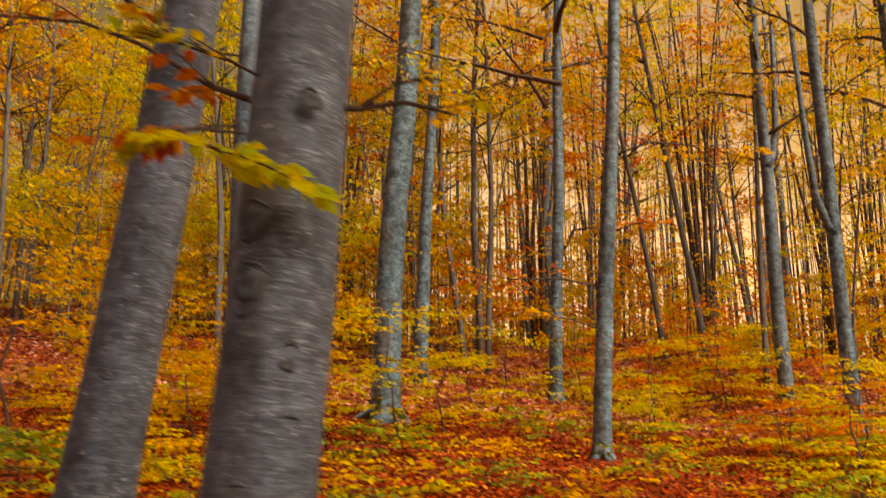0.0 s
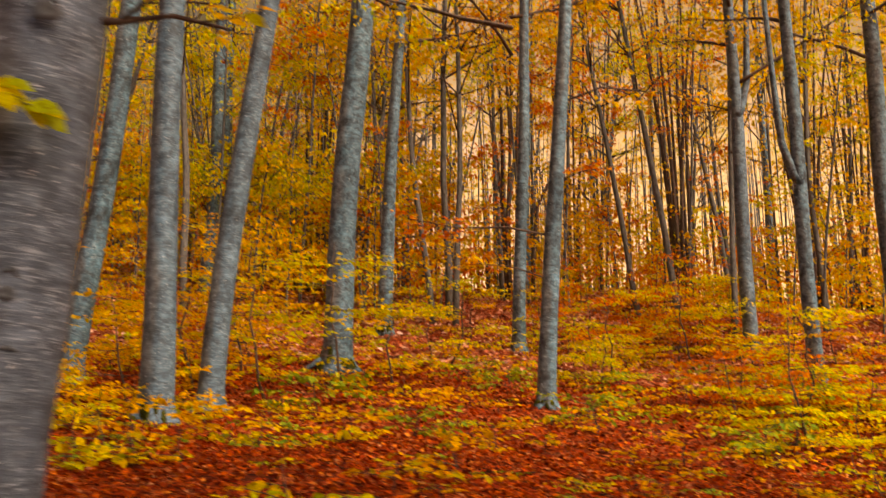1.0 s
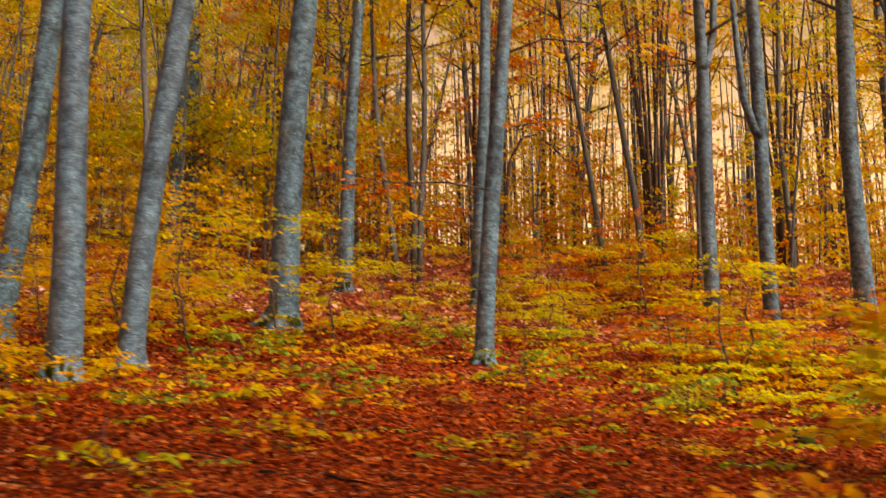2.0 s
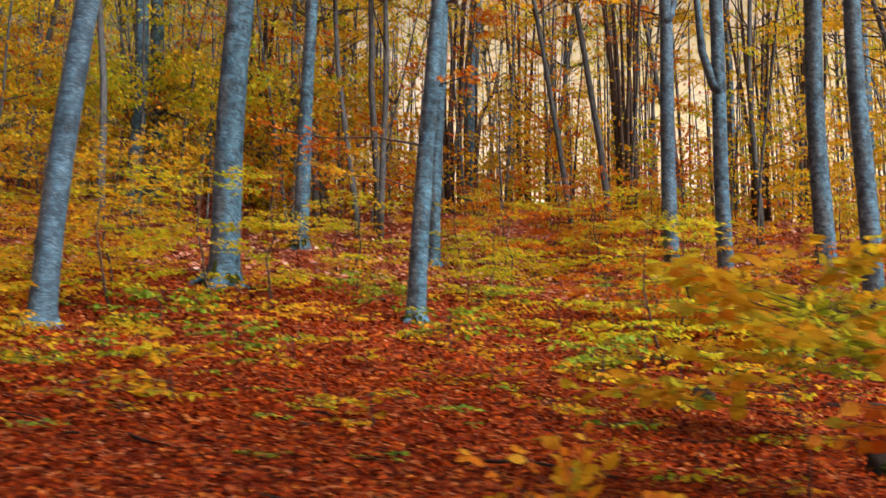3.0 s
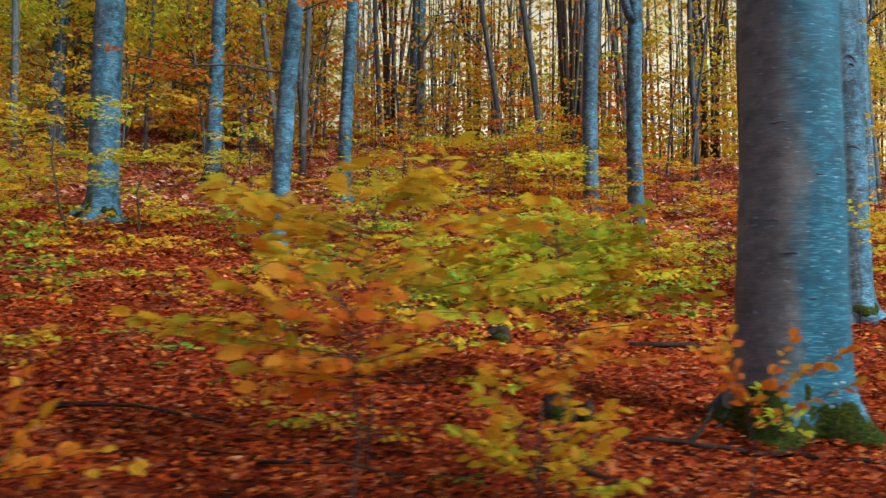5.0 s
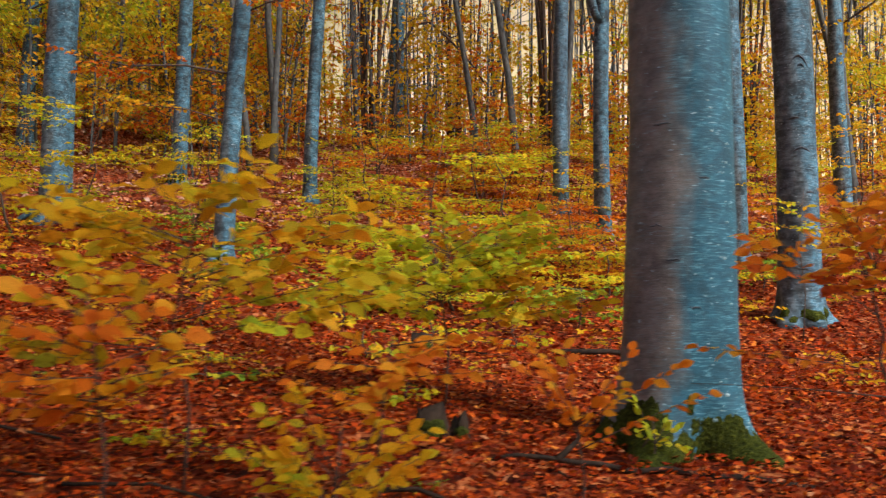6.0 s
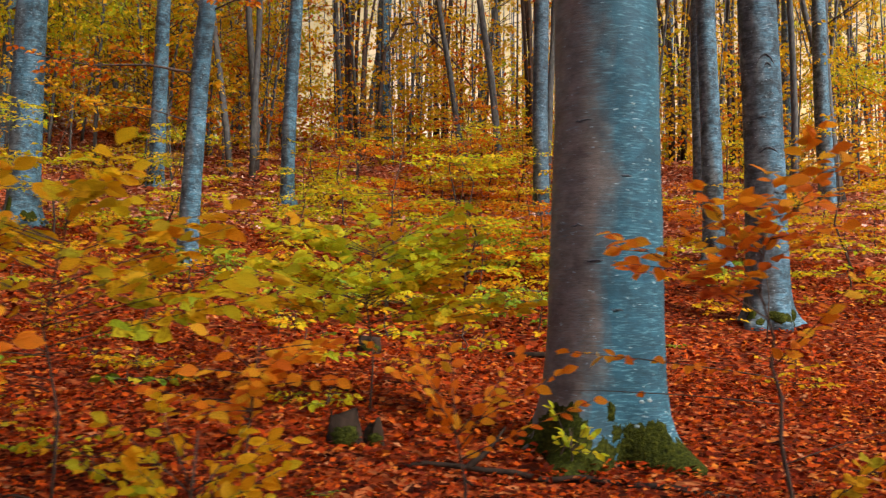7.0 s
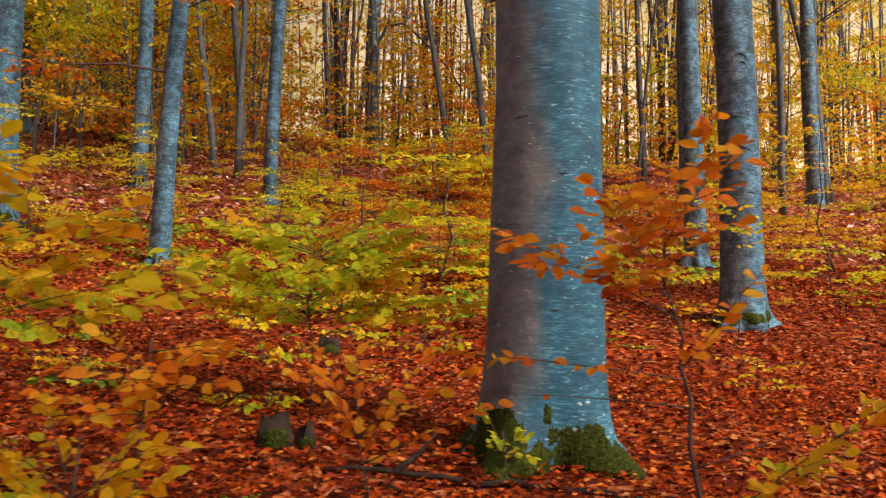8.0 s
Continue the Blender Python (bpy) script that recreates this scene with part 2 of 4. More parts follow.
LEAF2_V = np.array([(0, 0, 0), (0.45, 0.31, 0.07), (1, 0, -0.05), (0.45, -0.31, 0.07)])
LEAF2_F = [(0, 2, 1), (0, 3, 2)]


def leaf_mesh(name, P, H, N, S, material, fine=True, rounded=False, curled=False):
    """Leaves at points P with headings H, face normals N and lengths S, joined."""
    V, F = (LEAF_ROUND_V, LEAF_ROUND_F) if rounded else (LEAF8_V, LEAF8_F) if fine else (LEAF2_V, LEAF2_F)
    V = CURL_V if curled else V
    P, H, N, S = (np.asarray(a, float) for a in (P, H, N, S))
    H = H / np.linalg.norm(H, axis=1, keepdims=True)
    Y = np.cross(N, H)
    Y /= np.linalg.norm(Y, axis=1, keepdims=True) + 1e-9
    Z = np.cross(H, Y)
    W = P[:, None, :] + S[:, None, None] * (V[None, :, 0:1] * H[:, None] + V[None, :, 1:2] * Y[:, None] + V[None, :, 2:3] * Z[:, None])
    n, k = len(P), len(V)
    flat = np.concatenate([np.array(f) for f in F])
    loops = (np.arange(n)[:, None] * k + flat[None]).ravel()
    sizes = np.tile([len(f) for f in F], n)
    starts = np.concatenate([[0], np.cumsum(sizes)[:-1]])
    me = bpy.data.meshes.new(name)
    me.vertices.add(n * k)
    me.vertices.foreach_set("co", W.ravel().astype(np.float32))
    me.loops.add(len(loops))
    me.loops.foreach_set("vertex_index", loops.astype(np.int32))
    me.polygons.add(len(sizes))
    me.polygons.foreach_set("loop_start", starts.astype(np.int32))
    me.polygons.foreach_set("loop_total", sizes.astype(np.int32))
    me.materials.append(material)
    me.update(calc_edges=True)
    return me


def tube_mesh(name, curves, material, sides=6):
    """Tapered tubes along (points, first radius, last radius), joined."""
    verts, faces = [], []
    for pts, r0, r1 in curves:
        pts = np.asarray(pts, float)
        n = len(pts)
        tan = np.gradient(pts, axis=0)
        tan /= np.linalg.norm(tan, axis=1, keepdims=True) + 1e-9
        ref = np.array([0.3, 0.9, 0.1]) if abs(tan[0][2]) > 0.7 else np.array([0.0, 0.0, 1.0])
        u = np.cross(tan, ref)
        u /= np.linalg.norm(u, axis=1, keepdims=True) + 1e-9
        w = np.cross(tan, u)
        b = len(verts)
        for i in range(n):
            r = r0 + (r1 - r0) * i / (n - 1)
            for k in range(sides):
                a = 2 * math.pi * k / sides
                verts.append(pts[i] + r * (math.cos(a) * u[i] + math.sin(a) * w[i]))
        for i in range(n - 1):
            for k in range(sides):
                k2 = (k + 1) % sides
                faces.append((b + i * sides + k, b + i * sides + k2, b + (i + 1) * sides + k2, b + (i + 1) * sides + k))
        faces.append(tuple(b + k for k in range(sides))[::-1])
        faces.append(tuple(b + (n - 1) * sides + k for k in range(sides)))
    return mesh_from(name, verts, faces, material)


class Growth:
    """Twigs and leaves gathered while a plant grows."""

    def __init__(self, seed, tilt=-0.25):
        self.r, self.tilt = random.Random(seed), tilt
        self.twigs, self.P, self.H, self.N, self.S = [], [], [], [], []

    def leaf(self, p, heading, size, flat):
        r = self.r
        self.P.append(p)
        self.H.append(heading + np.array([r.gauss(0, 0.2), r.gauss(0, 0.2), r.gauss(-0.12, 0.25)]))
        self.N.append(np.array([r.gauss(0, flat), r.gauss(self.tilt, flat), 1.0]))
        self.S.append(size * r.uniform(0.65, 1.2))

    def spray(self, start, way, length, size, r0=0.004, order=1, flat=0.45, droop=0.12, gap=0.6, fill=1.0):
        """A flat, layered beech spray: a twig with leaves to both sides and side twigs."""
        r = self.r
        start, way = np.array(start, float), np.array(way, float)
        way /= np.linalg.norm(way)
        side = np.cross(way, (0, 0, 1.0))
        side /= np.linalg.norm(side) + 1e-9
        n = max(4, int(length / 0.1))
        bend, pts, p, d = r.gauss(0, 0.25), [start], start.copy(), way.copy()
        for i in range(n):
            d = d + side * (bend + r.gauss(0, 0.5)) / n - np.array([0, 0, droop * 1.6 / n])
            d /= np.linalg.norm(d)
            p = p + d * length / n
            pts.append(p.copy())
        self.twigs.append((np.array(pts), r0, r0 * 0.35))
        steps = max(3, int(length / (size * gap)))
        sgn = r.choice((-1, 1))
        for i in range(steps):
            f = (i + 0.7) / steps
            if order > 0 and f < 0.2:
                continue
            q = f * n
            k = min(int(q), n - 1)
            at = pts[k] + (pts[k + 1] - pts[k]) * (q - k)
            sgn = -sgn
            ahead = (pts[k + 1] - pts[k]) / (length / n)
            sd = np.cross(ahead, (0, 0, 1.0)) * sgn
            if order > 0 and i % 3 == 0 and f < 0.9:
                self.spray(at, ahead * 0.75 + sd * r.uniform(0.6, 1.0) + np.array([0, 0, r.gauss(0, 0.12)]), length * (1.05 - f) * r.uniform(0.35, 0.6), size, r0 * 0.6, order - 1, flat, droop, gap, fill)
            elif r.random() < fill:
                self.leaf(at, ahead * 0.6 + sd * r.uniform(0.5, 1.0), size, flat)
        if r.random() < fill:
            self.leaf(pts[-1], d, size, flat)

    def leaves(self, name, material, fine=True):
        return leaf_mesh(name, self.P, self.H, self.N, self.S, material, fine)


# ---- the ground ----
def bend(v, k):
    """A soft ramp: 0 below 0, v above."""
    return np.where(v > 8, v, np.log1p(np.exp(np.clip(v * k, -40, 40))) / k)


def gz(x, y):
    """Height of the forest floor: a slope that steepens ahead, falls to the right and ends in a crest."""
    x, y = np.asarray(x, float), np.asarray(y, float)
    xs = 16 * np.tanh(x / 16)
    yy = np.where(y < 26, np.maximum(y, -8), 26 + 5 * (1 - np.exp(-np.maximum(y - 26, 0) / 5)))
    z = -1.08 - np.where(xs < 0, 0.085, 0.052) * xs + 0.095 * yy + 0.12 * bend(yy - 9, 2) + 0.10 * bend(yy - 17, 1)
    z = z + 0.03 * np.sin(x * 1.9 + 0.7 * y) * np.sin(y * 1.6 - 0.5 * x) + 0.012 * np.sin(x * 5.3 + 2 * y) * np.sin(y * 6.1 - x)
    return z + 0.25 * np.sin(x * 0.33 + 1.0) * np.clip((y - 18) / 8, 0, 1) + 0.22 * np.sin(x * 0.95 + 0.4) * np.clip((y - 23) / 5, 0, 1)


def warp(n, fine, far):
    u = np.linspace(-1, 1, n)
    return np.sinh(u * fine) / math.sinh(fine) * far


gx = warp(261, 6.5, 600) - 2.5
gy = warp(261, 6.5, 600) + 6.0
GX, GY = np.meshgrid(gx, gy)
GZ = gz(GX, GY)
k = len(gx)
gv = np.stack([GX.ravel(), GY.ravel(), GZ.ravel()], 1)
gf = [(j * k + i, j * k + i + 1, (j + 1) * k + i + 1, (j + 1) * k + i) for j in range(k - 1) for i in range(k - 1)]
ground = tagged(new("ground", mesh_from("ground", gv, gf, GROUND)), "sloping forest floor of rust-brown beech leaf mould", "ground", kind="structure")

# an added backdrop far beyond the crest; its glow stands in for hazy sky
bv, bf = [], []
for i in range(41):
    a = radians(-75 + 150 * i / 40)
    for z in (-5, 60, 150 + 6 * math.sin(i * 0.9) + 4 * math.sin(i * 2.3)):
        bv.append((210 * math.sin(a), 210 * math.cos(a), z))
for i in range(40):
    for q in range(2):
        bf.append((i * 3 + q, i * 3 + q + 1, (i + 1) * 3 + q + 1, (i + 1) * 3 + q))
tagged(new("backdrop", mesh_from("backdrop", bv, bf, HAZE)), "glowing backdrop painted as hazy sky over a far autumn hillside", "hillside", kind="structure")


def litter(name, seed, x0, x1, y0, y1, count, size, fine, label, material=None):
    r = np.random.RandomState(seed)
    x, y = r.uniform(x0, x1, count), r.uniform(y0, y1, count)
    P = np.stack([x, y, gz(x, y) + r.uniform(0.002, 0.035, count)], 1)
    a = r.uniform(0, 2 * math.pi, count)
    H = np.stack([np.cos(a), np.sin(a), r.normal(0, 0.28, count)], 1)
    N = np.stack([r.normal(0, 0.55, count), r.normal(0, 0.55, count) - 0.1, np.where(r.random_sample(count) < 0.3, -1.0, 1.0)], 1)
    me = leaf_mesh(name, P, H, N, size * r.uniform(0.55, 1.3, count), material or LITTER, fine, curled=fine)
    return tagged(new(name, me), label, "leaf litter", kind="stuff")


litter("leaf_litter", 1, -8, 3.4, 1.2, 3.9, 50000, 0.035, True, "thick carpet of curled rust and orange beech leaves")
litter("leaf_litter", 4, -9, 3.8, 3.9, 7.5, 52000, 0.046, False, "thick carpet of curled rust and orange beech leaves")
litter("leaf_litter", 2, -13, 8, 7.5, 15, 44000, 0.07, False, "thick carpet of curled rust and orange beech leaves")
# the far slope takes the litter copy with its brightness painted in
litter("leaf_litter", 3, -20, 15, 15, 34, 56000, 0.14, False, "thick carpet of rust beech leaves painted pale as if sunlit, up to the crest", LIT_LITTER)


# ---- big beeches ----
def trunk_shape(r, height, lean, flare, seed, bow=0.0, lobes=5):
    """A function of height and angle that gives a point of the bark, raised by a little if wanted."""
    rr = random.Random(seed)
    ph = [rr.uniform(0, 6.28) for _ in range(6)]

    def point(a, z, raised=0.0):
        zz = max(z, 0)
        taper = r * (1.06 - 0.66 * (zz / height)) + flare * r * math.exp(-zz / (0.42 * r + 0.03)) * 0.42 + 0.09 * r * math.exp(-zz / 0.5)
        cx = lean * zz + bow * math.sin(math.pi * min(zz / 6.0, 1.0)) + 0.16 * r * (math.sin(zz * 0.9 + ph[0]) - math.sin(ph[0]))
        cy = 0.2 * r * (math.sin(zz * 0.7 + ph[1]) - math.sin(ph[1]))
        root = math.exp(-zz / (0.55 * r + 0.03))
        q = taper * (1 + 0.03 * math.sin(2 * a + ph[2] + zz * 0.6) + 0.02 * math.sin(3 * a + ph[3] - zz * 1.1)
                     + flare * 0.24 * root * (math.cos(lobes * a + ph[4]) + 0.5 * math.cos((lobes - 2) * a + ph[5])))
        q *= 1 + 0.035 * noise.noise((math.cos(a) * 1.6, math.sin(a) * 1.6 + zz * 2.4, seed * 3.1)) + 0.012 * noise.noise((math.cos(a) * 5, math.sin(a) * 5, zz * 7 + seed))
        q += raised
        return (cx + q * math.cos(a), cy + q * math.sin(a), z)
    return point


def trunk_mesh(name, shape, height, material=None, rings=90, sides=40):
    verts, faces = [], []
    for i in range(rings):
        z = -0.25 + (height + 0.25) * (i / (rings - 1)) ** 1.8
        verts += [shape(2 * math.pi * s / sides, z) for s in range(sides)]
    for i in range(rings - 1):
        for s in range(sides):
            s2 = (s + 1) % sides
            faces.append((i * sides + s, i * sides + s2, (i + 1) * sides + s2, (i + 1) * sides + s))
    faces.append(tuple((rings - 1) * sides + s for s in range(sides)))
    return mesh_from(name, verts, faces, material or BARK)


SHAPES = {}


def crown_parts(seed, height, start, spread, leaf_count, material, size=0.11):
    """Limb meshes and one mesh of leaves of a crown about an upright axis."""
    g = Growth(seed)
    r = g.r
    limbs, ends = [], []
    for i in range(15):
        z = start + (height - start) * (i / 15.0) ** 0.9
        a = i * 2.4 + r.uniform(-0.4, 0.4)
        L = spread * (1 - 0.55 * (z - start) / (height - start)) * r.uniform(0.75, 1.15)
        d = np.array([math.cos(a), math.sin(a), r.uniform(0.35, 0.9)])
        p = np.array([0, 0, z])
        pts = [p]
        for s in range(7):
            d = d + np.array([r.gauss(0, 0.12), r.gauss(0, 0.12), r.gauss(-0.04, 0.07)])
            p = p + d / np.linalg.norm(d) * L / 7
            pts.append(p)
        limb = [(np.array(pts), 0.05, 0.012)]
        for s in range(2, 8):
            for q in range(2):
                b = a + r.uniform(-1.3, 1.3)
                e = pts[s] + np.array([math.cos(b), math.sin(b), r.uniform(-0.15, 0.3)]) * L * r.uniform(0.2, 0.42)
                limb.append((np.array([pts[s], (pts[s] + e) / 2 + np.array([0, 0, 0.06]), e]), 0.014, 0.004))
                ends.append((pts[s], e))
        limbs.append(tube_mesh("limb", limb, TWIG, 4))
    per = leaf_count // len(ends)
    for a, e in ends:
        v = e - a
        for q in range(per):
            f = r.uniform(0.15, 1.15)
            g.leaf(a + v * f + np.array([r.gauss(0, 0.22), r.gauss(0, 0.22), r.gauss(-0.03, 0.07)]), np.array([r.gauss(0, 1), r.gauss(0, 1), -0.3]), size, 2.0)
    return limbs, g.leaves("crown", material, False)


CROWNS = [crown_parts(11, 18, 7.0, 4.0, 5200, GOLD, 0.168), crown_parts(12, 18, 7.6, 4.2, 5400, YELLOW, 0.168), crown_parts(13, 18, 6.4, 3.8, 5000, YELLOW_GREEN, 0.168)]
OPEN_CROWNS = [crown_parts(14, 18, 7.0, 3.6, 2600, GOLD, 0.13), crown_parts(15, 18, 7.6, 3.8, 2700, YELLOW, 0.13), crown_parts(16, 18, 6.4, 3.4, 2400, YELLOW_GREEN, 0.13)]


def beech(x, y, r, lean, height, crown, seed, flare=0.9, bow=0.0, label="", material=None, fork=None):
    root = tagged(new("beech_tree"), label or "smooth grey beech trunk with pale bark flecks among fallen leaves", "tree", "beech trees of the wood")
    root.location = (x, y, float(gz(x, y)))
    shape = trunk_shape(r, height, lean, flare, seed, bow)
    SHAPES[root.name] = shape
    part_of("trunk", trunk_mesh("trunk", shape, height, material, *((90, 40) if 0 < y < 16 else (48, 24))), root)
    if fork:
        z0, side = fork
        pts = [(lean * z0, 0, z0), (lean * z0 + side * 0.12, 0.02, z0 + 0.25), (lean * z0 + side * 0.30, 0.03, z0 + 0.9), (lean * z0 + side * 0.38, 0, z0 + 2.2), (lean * z0 + side * 0.5, -0.1, z0 + 5.5)]
        part_of("fork_stem", tube_mesh("fork_stem", [(np.array(pts), r * 0.72, r * 0.3)], material or BARK, 14), root)
    limbs, leaves = (CROWNS if y < -4.0 else OPEN_CROWNS)[crown]    # dense crowns only behind the camera, to shade the foreground
    for nm, me in [("limb", m) for m in limbs] + [("crown", leaves)]:
        ob = part_of(nm, me, root)
        ob.rotation_euler = (0, math.atan(lean), seed * 1.7)
        ob.scale = (1, 1, height / 18)
        if nm == "crown":
            tagged(ob, kind="stuff")
    return root


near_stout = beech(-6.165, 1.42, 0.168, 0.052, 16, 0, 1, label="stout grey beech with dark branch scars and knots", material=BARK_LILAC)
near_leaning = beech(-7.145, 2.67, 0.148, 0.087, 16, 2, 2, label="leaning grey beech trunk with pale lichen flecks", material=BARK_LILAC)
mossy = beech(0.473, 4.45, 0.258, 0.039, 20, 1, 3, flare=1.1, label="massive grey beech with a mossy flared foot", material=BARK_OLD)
beech(-7.70, 7.79, 0.155, -0.015, 17, 0, 4, label="straight smooth grey beech with a mossy foot", material=BARK_PLAIN)
beech(-7.53, 9.10, 0.138, 0.090, 17, 1, 5, bow=-0.06, label="slender beech leaning over, shrubs at its foot", material=BARK_PLAIN)
beech(-9.8, 10.67, 0.16, 0.072, 17, 2, 6)
beech(-6.70, 13.7, 0.232, 0.046, 19, 1, 7, flare=1.2, label="thick rough-barked beech with a spreading mossy root")
beech(-6.34, 18.9, 0.155, 0.037, 18, 0, 8)
beech(-3.54, 11.4, 0.118, 0.070, 16, 2, 9, label="slim pale-flecked beech leaning slightly over leaf litter")
beech(-3.43, 18.0, 0.138, 0.034, 17, 0, 10)
beech(1.73, 18.9, 0.16, 0.009, 18, 2, 11, label="forked grey beech rising from low shrubs", material=BARK_PLAIN, fork=(5.6, 1))
beech(2.22, 16.65, 0.15, 0.003, 18, 1, 12, label="double-stemmed pale-flecked beech rising from low shrubs", fork=(4.0, -1))
beech(5.30, 19.5, 0.22, 0.014, 19, 0, 13, label="dark-barked upright beech on the slope")
beech(4.0, 14.5, 0.165, 0.003, 18, 2, 14)
beech(3.30, 10.1, 0.228, -0.015, 19, 1, 15, flare=0.85, label="thick beech with folded bark scars and bare roots")
beech(9.1, 22.2, 0.195, -0.018, 17, 0, 16, label="grey beech with an old bark collar, on the slope")
beech(10.4, 28.0, 0.20, 0.003, 17, 1, 17)
beech(9.46, 39.0, 0.20, 0.009, 18, 0, 18)
beech(-11.4, 22.8, 0.20, -0.004, 18, 1, 19)
beech(-11.8, 25.6, 0.22, -0.02, 18, 2, 20)
beech(-2.4, 30.0, 0.25, 0.035, 18, 0, 21)


# unseen trees added outside the view; their crowns close the wood and shade the foreground
for n, (x, y, r0) in enumerate(((10.2, 6.4, 0.18), (-2.5, -3.0, 0.2), (-8.8, -4.2, 0.17), (-12.6, 3.4, 0.2), (-0.7, -3.1, 0.22), (7.0, -3.0, 0.2), (0.4, -10.5, 0.2), (-14.2, 9.5, 0.2), (-16.5, 16.0, 0.2), (12.0, 13.0, 0.2), (2.2, -6.2, 0.2), (7.2, -7.4, 0.22), (12.4, -8.2, 0.2), (-3.2, -7.8, 0.19), (9.4, -12.2, 0.22), (4.4, -13.0, 0.2), (-1.4, -12.4, 0.2), (15.4, -11.6, 0.2), (13.2, -14.6, 0.2), (10.6, -9.2, 0.2))):
    beech(x, y, r0, 0.02 * math.sin(n * 2.1), 18, n % 3, 40 + n, label="unseen grey beech added around the view to shade the foreground")


# ---- young trees and poles on the slope ----
def young_proto(seed, height, r, leaf_count, material, size, low=0.1):
    g = Growth(seed)
    rr = g.r
    pts = [np.zeros(3) - np.array([0, 0, 0.1])]
    d = np.array([rr.gauss(0, 0.05), rr.gauss(0, 0.05), 1.0])
    n = 14
    for i in range(n):
        d = d + np.array([rr.gauss(0, 0.03), rr.gauss(0, 0.03), 0])
        pts.append(pts[-1] + d / np.linalg.norm(d) * height / n)
    stem = [(np.array(pts), r, r * 0.25)]
    branches = []
    for i in range(30):
        f = rr.uniform(low, 0.97)
        k = min(int(f * n), n - 1)
        b = rr.uniform(0, 6.28)
        L = height * 0.2 * (1.05 - f) + 0.6
        d = np.array([math.cos(b), math.sin(b), rr.uniform(0.1, 0.8)])
        e = pts[k] + d * L
        branches.append((np.array([pts[k], (pts[k] + e) / 2 + np.array([0, 0, 0.08]), e]), r * 0.28, 0.004))
        for c in range(rr.choice((1, 1, 2))):
            mid = pts[k] + d * L * rr.uniform(0.4, 1.1)
            for q in range(leaf_count // 40):
                g.leaf(mid + np.array([rr.gauss(0, 0.24), rr.gauss(0, 0.24), rr.gauss(-0.02, 0.035)]), np.array([rr.gauss(0, 1), rr.gauss(0, 1), -0.3]), size * 1.05, 1.1)
    root = tagged(new("young_beech"), "thin dark young beech with sparse autumn leaves", "young tree", "young beeches on the slope")
    part_of("stem", tube_mesh("stem", stem, POLE, 7), root)
    tagged(part_of("twig_mass", tube_mesh("twig_mass", branches, TWIG, 3), root), kind="stuff")
    tagged(part_of("foliage", g.leaves("foliage", material, False), root), kind="stuff")
    return root


protos = [young_proto(31, 14, 0.06, 1680, YELLOW, 0.13, 0.3), young_proto(32, 17, 0.085, 1680, YELLOW, 0.135, 0.35), young_proto(33, 10, 0.045, 1200, YELLOW_GREEN, 0.125, 0.15),
          young_proto(34, 13, 0.05, 1080, ORANGE, 0.13, 0.4), young_proto(35, 18, 0.10, 1680, YELLOW_GREEN, 0.135, 0.38), young_proto(36, 6, 0.03, 720, YELLOW, 0.13), young_proto(37, 5, 0.026, 660, ORANGE, 0.125)]
rr = random.Random(5)
placed = 0
while placed < 250:
    y = rr.uniform(20, 46)
    x = rr.uniform(-0.72, 0.50) * (y + 2) - 3.0 + 0.05 * y
    i = rr.choice((0, 0, 1, 1, 1, 2, 2, 4, 4, 5))
    if x < -0.3 * y and rr.random() < 0.6:
        i = rr.choice((2, 2, 3, 5, 5, 6))
    if placed > 195:
        i, y = rr.choice((2, 2, 5, 5, 6)), rr.uniform(22, 36)
        x = rr.uniform(-0.66, 0.56) * (y + 2) - 2.0
    if -0.17 < (x + 0.5) / y < 0.42 and i in (0, 1, 2, 4) and rr.random() < 0.65:
        continue
    m = Matrix.Translation((x, y, float(gz(x, y)))) @ Matrix.Rotation(rr.uniform(0, 6.28), 4, "Z") @ Matrix.Rotation(rr.gauss(0, 0.05), 4, "X")
    if placed < len(protos):
        protos[placed].matrix_basis = m
    else:
        copy_thing(protos[i], m)
    placed += 1

def stem_clump(x, y, count, seed):
    """Thin stems fanning up from one stool, each a part, with a few high leaves."""
    rr = random.Random(seed)
    g = Growth(seed)
    root = tagged(new("beech_coppice"), "clump of thin dark beech stems fanning from one stool", "tree clump", "coppice clumps near the crest")
    root.location = (x, y, float(gz(x, y)))
    for i in range(count):
        a, h, r0 = i * 6.28 / count + rr.uniform(-0.3, 0.3), rr.uniform(10, 15), rr.uniform(0.04, 0.085)
        out, wob = rr.uniform(0.5, 1.7), rr.uniform(-0.12, 0.12)
        pts = np.array([(math.cos(a) * (0.25 + out * f * f) + wob * math.sin(f * 9), math.sin(a) * (0.25 + out * f * f), -0.15 + h * f) for f in np.linspace(0, 1, 9)])
        part_of("stem", tube_mesh("stem", [(pts, r0, 0.02)], TWIG, 7), root)
        for q in range(26):
            f = rr.uniform(3, 7.99)
            p = pts[int(f)] + (pts[int(f) + 1] - pts[int(f)]) * (f % 1) + np.array([rr.gauss(0, 0.5), rr.gauss(0, 0.5), 0])
            for w in range(7):
                g.leaf(p + np.array([rr.gauss(0, 0.25), rr.gauss(0, 0.25), rr.gauss(0, 0.05)]), np.array([rr.gauss(0, 1), rr.gauss(0, 1), -0.3]), 0.13, 1.0)
    tagged(part_of("foliage", g.leaves("foliage", (YELLOW, GOLD)[seed % 2], False), root), kind="stuff")


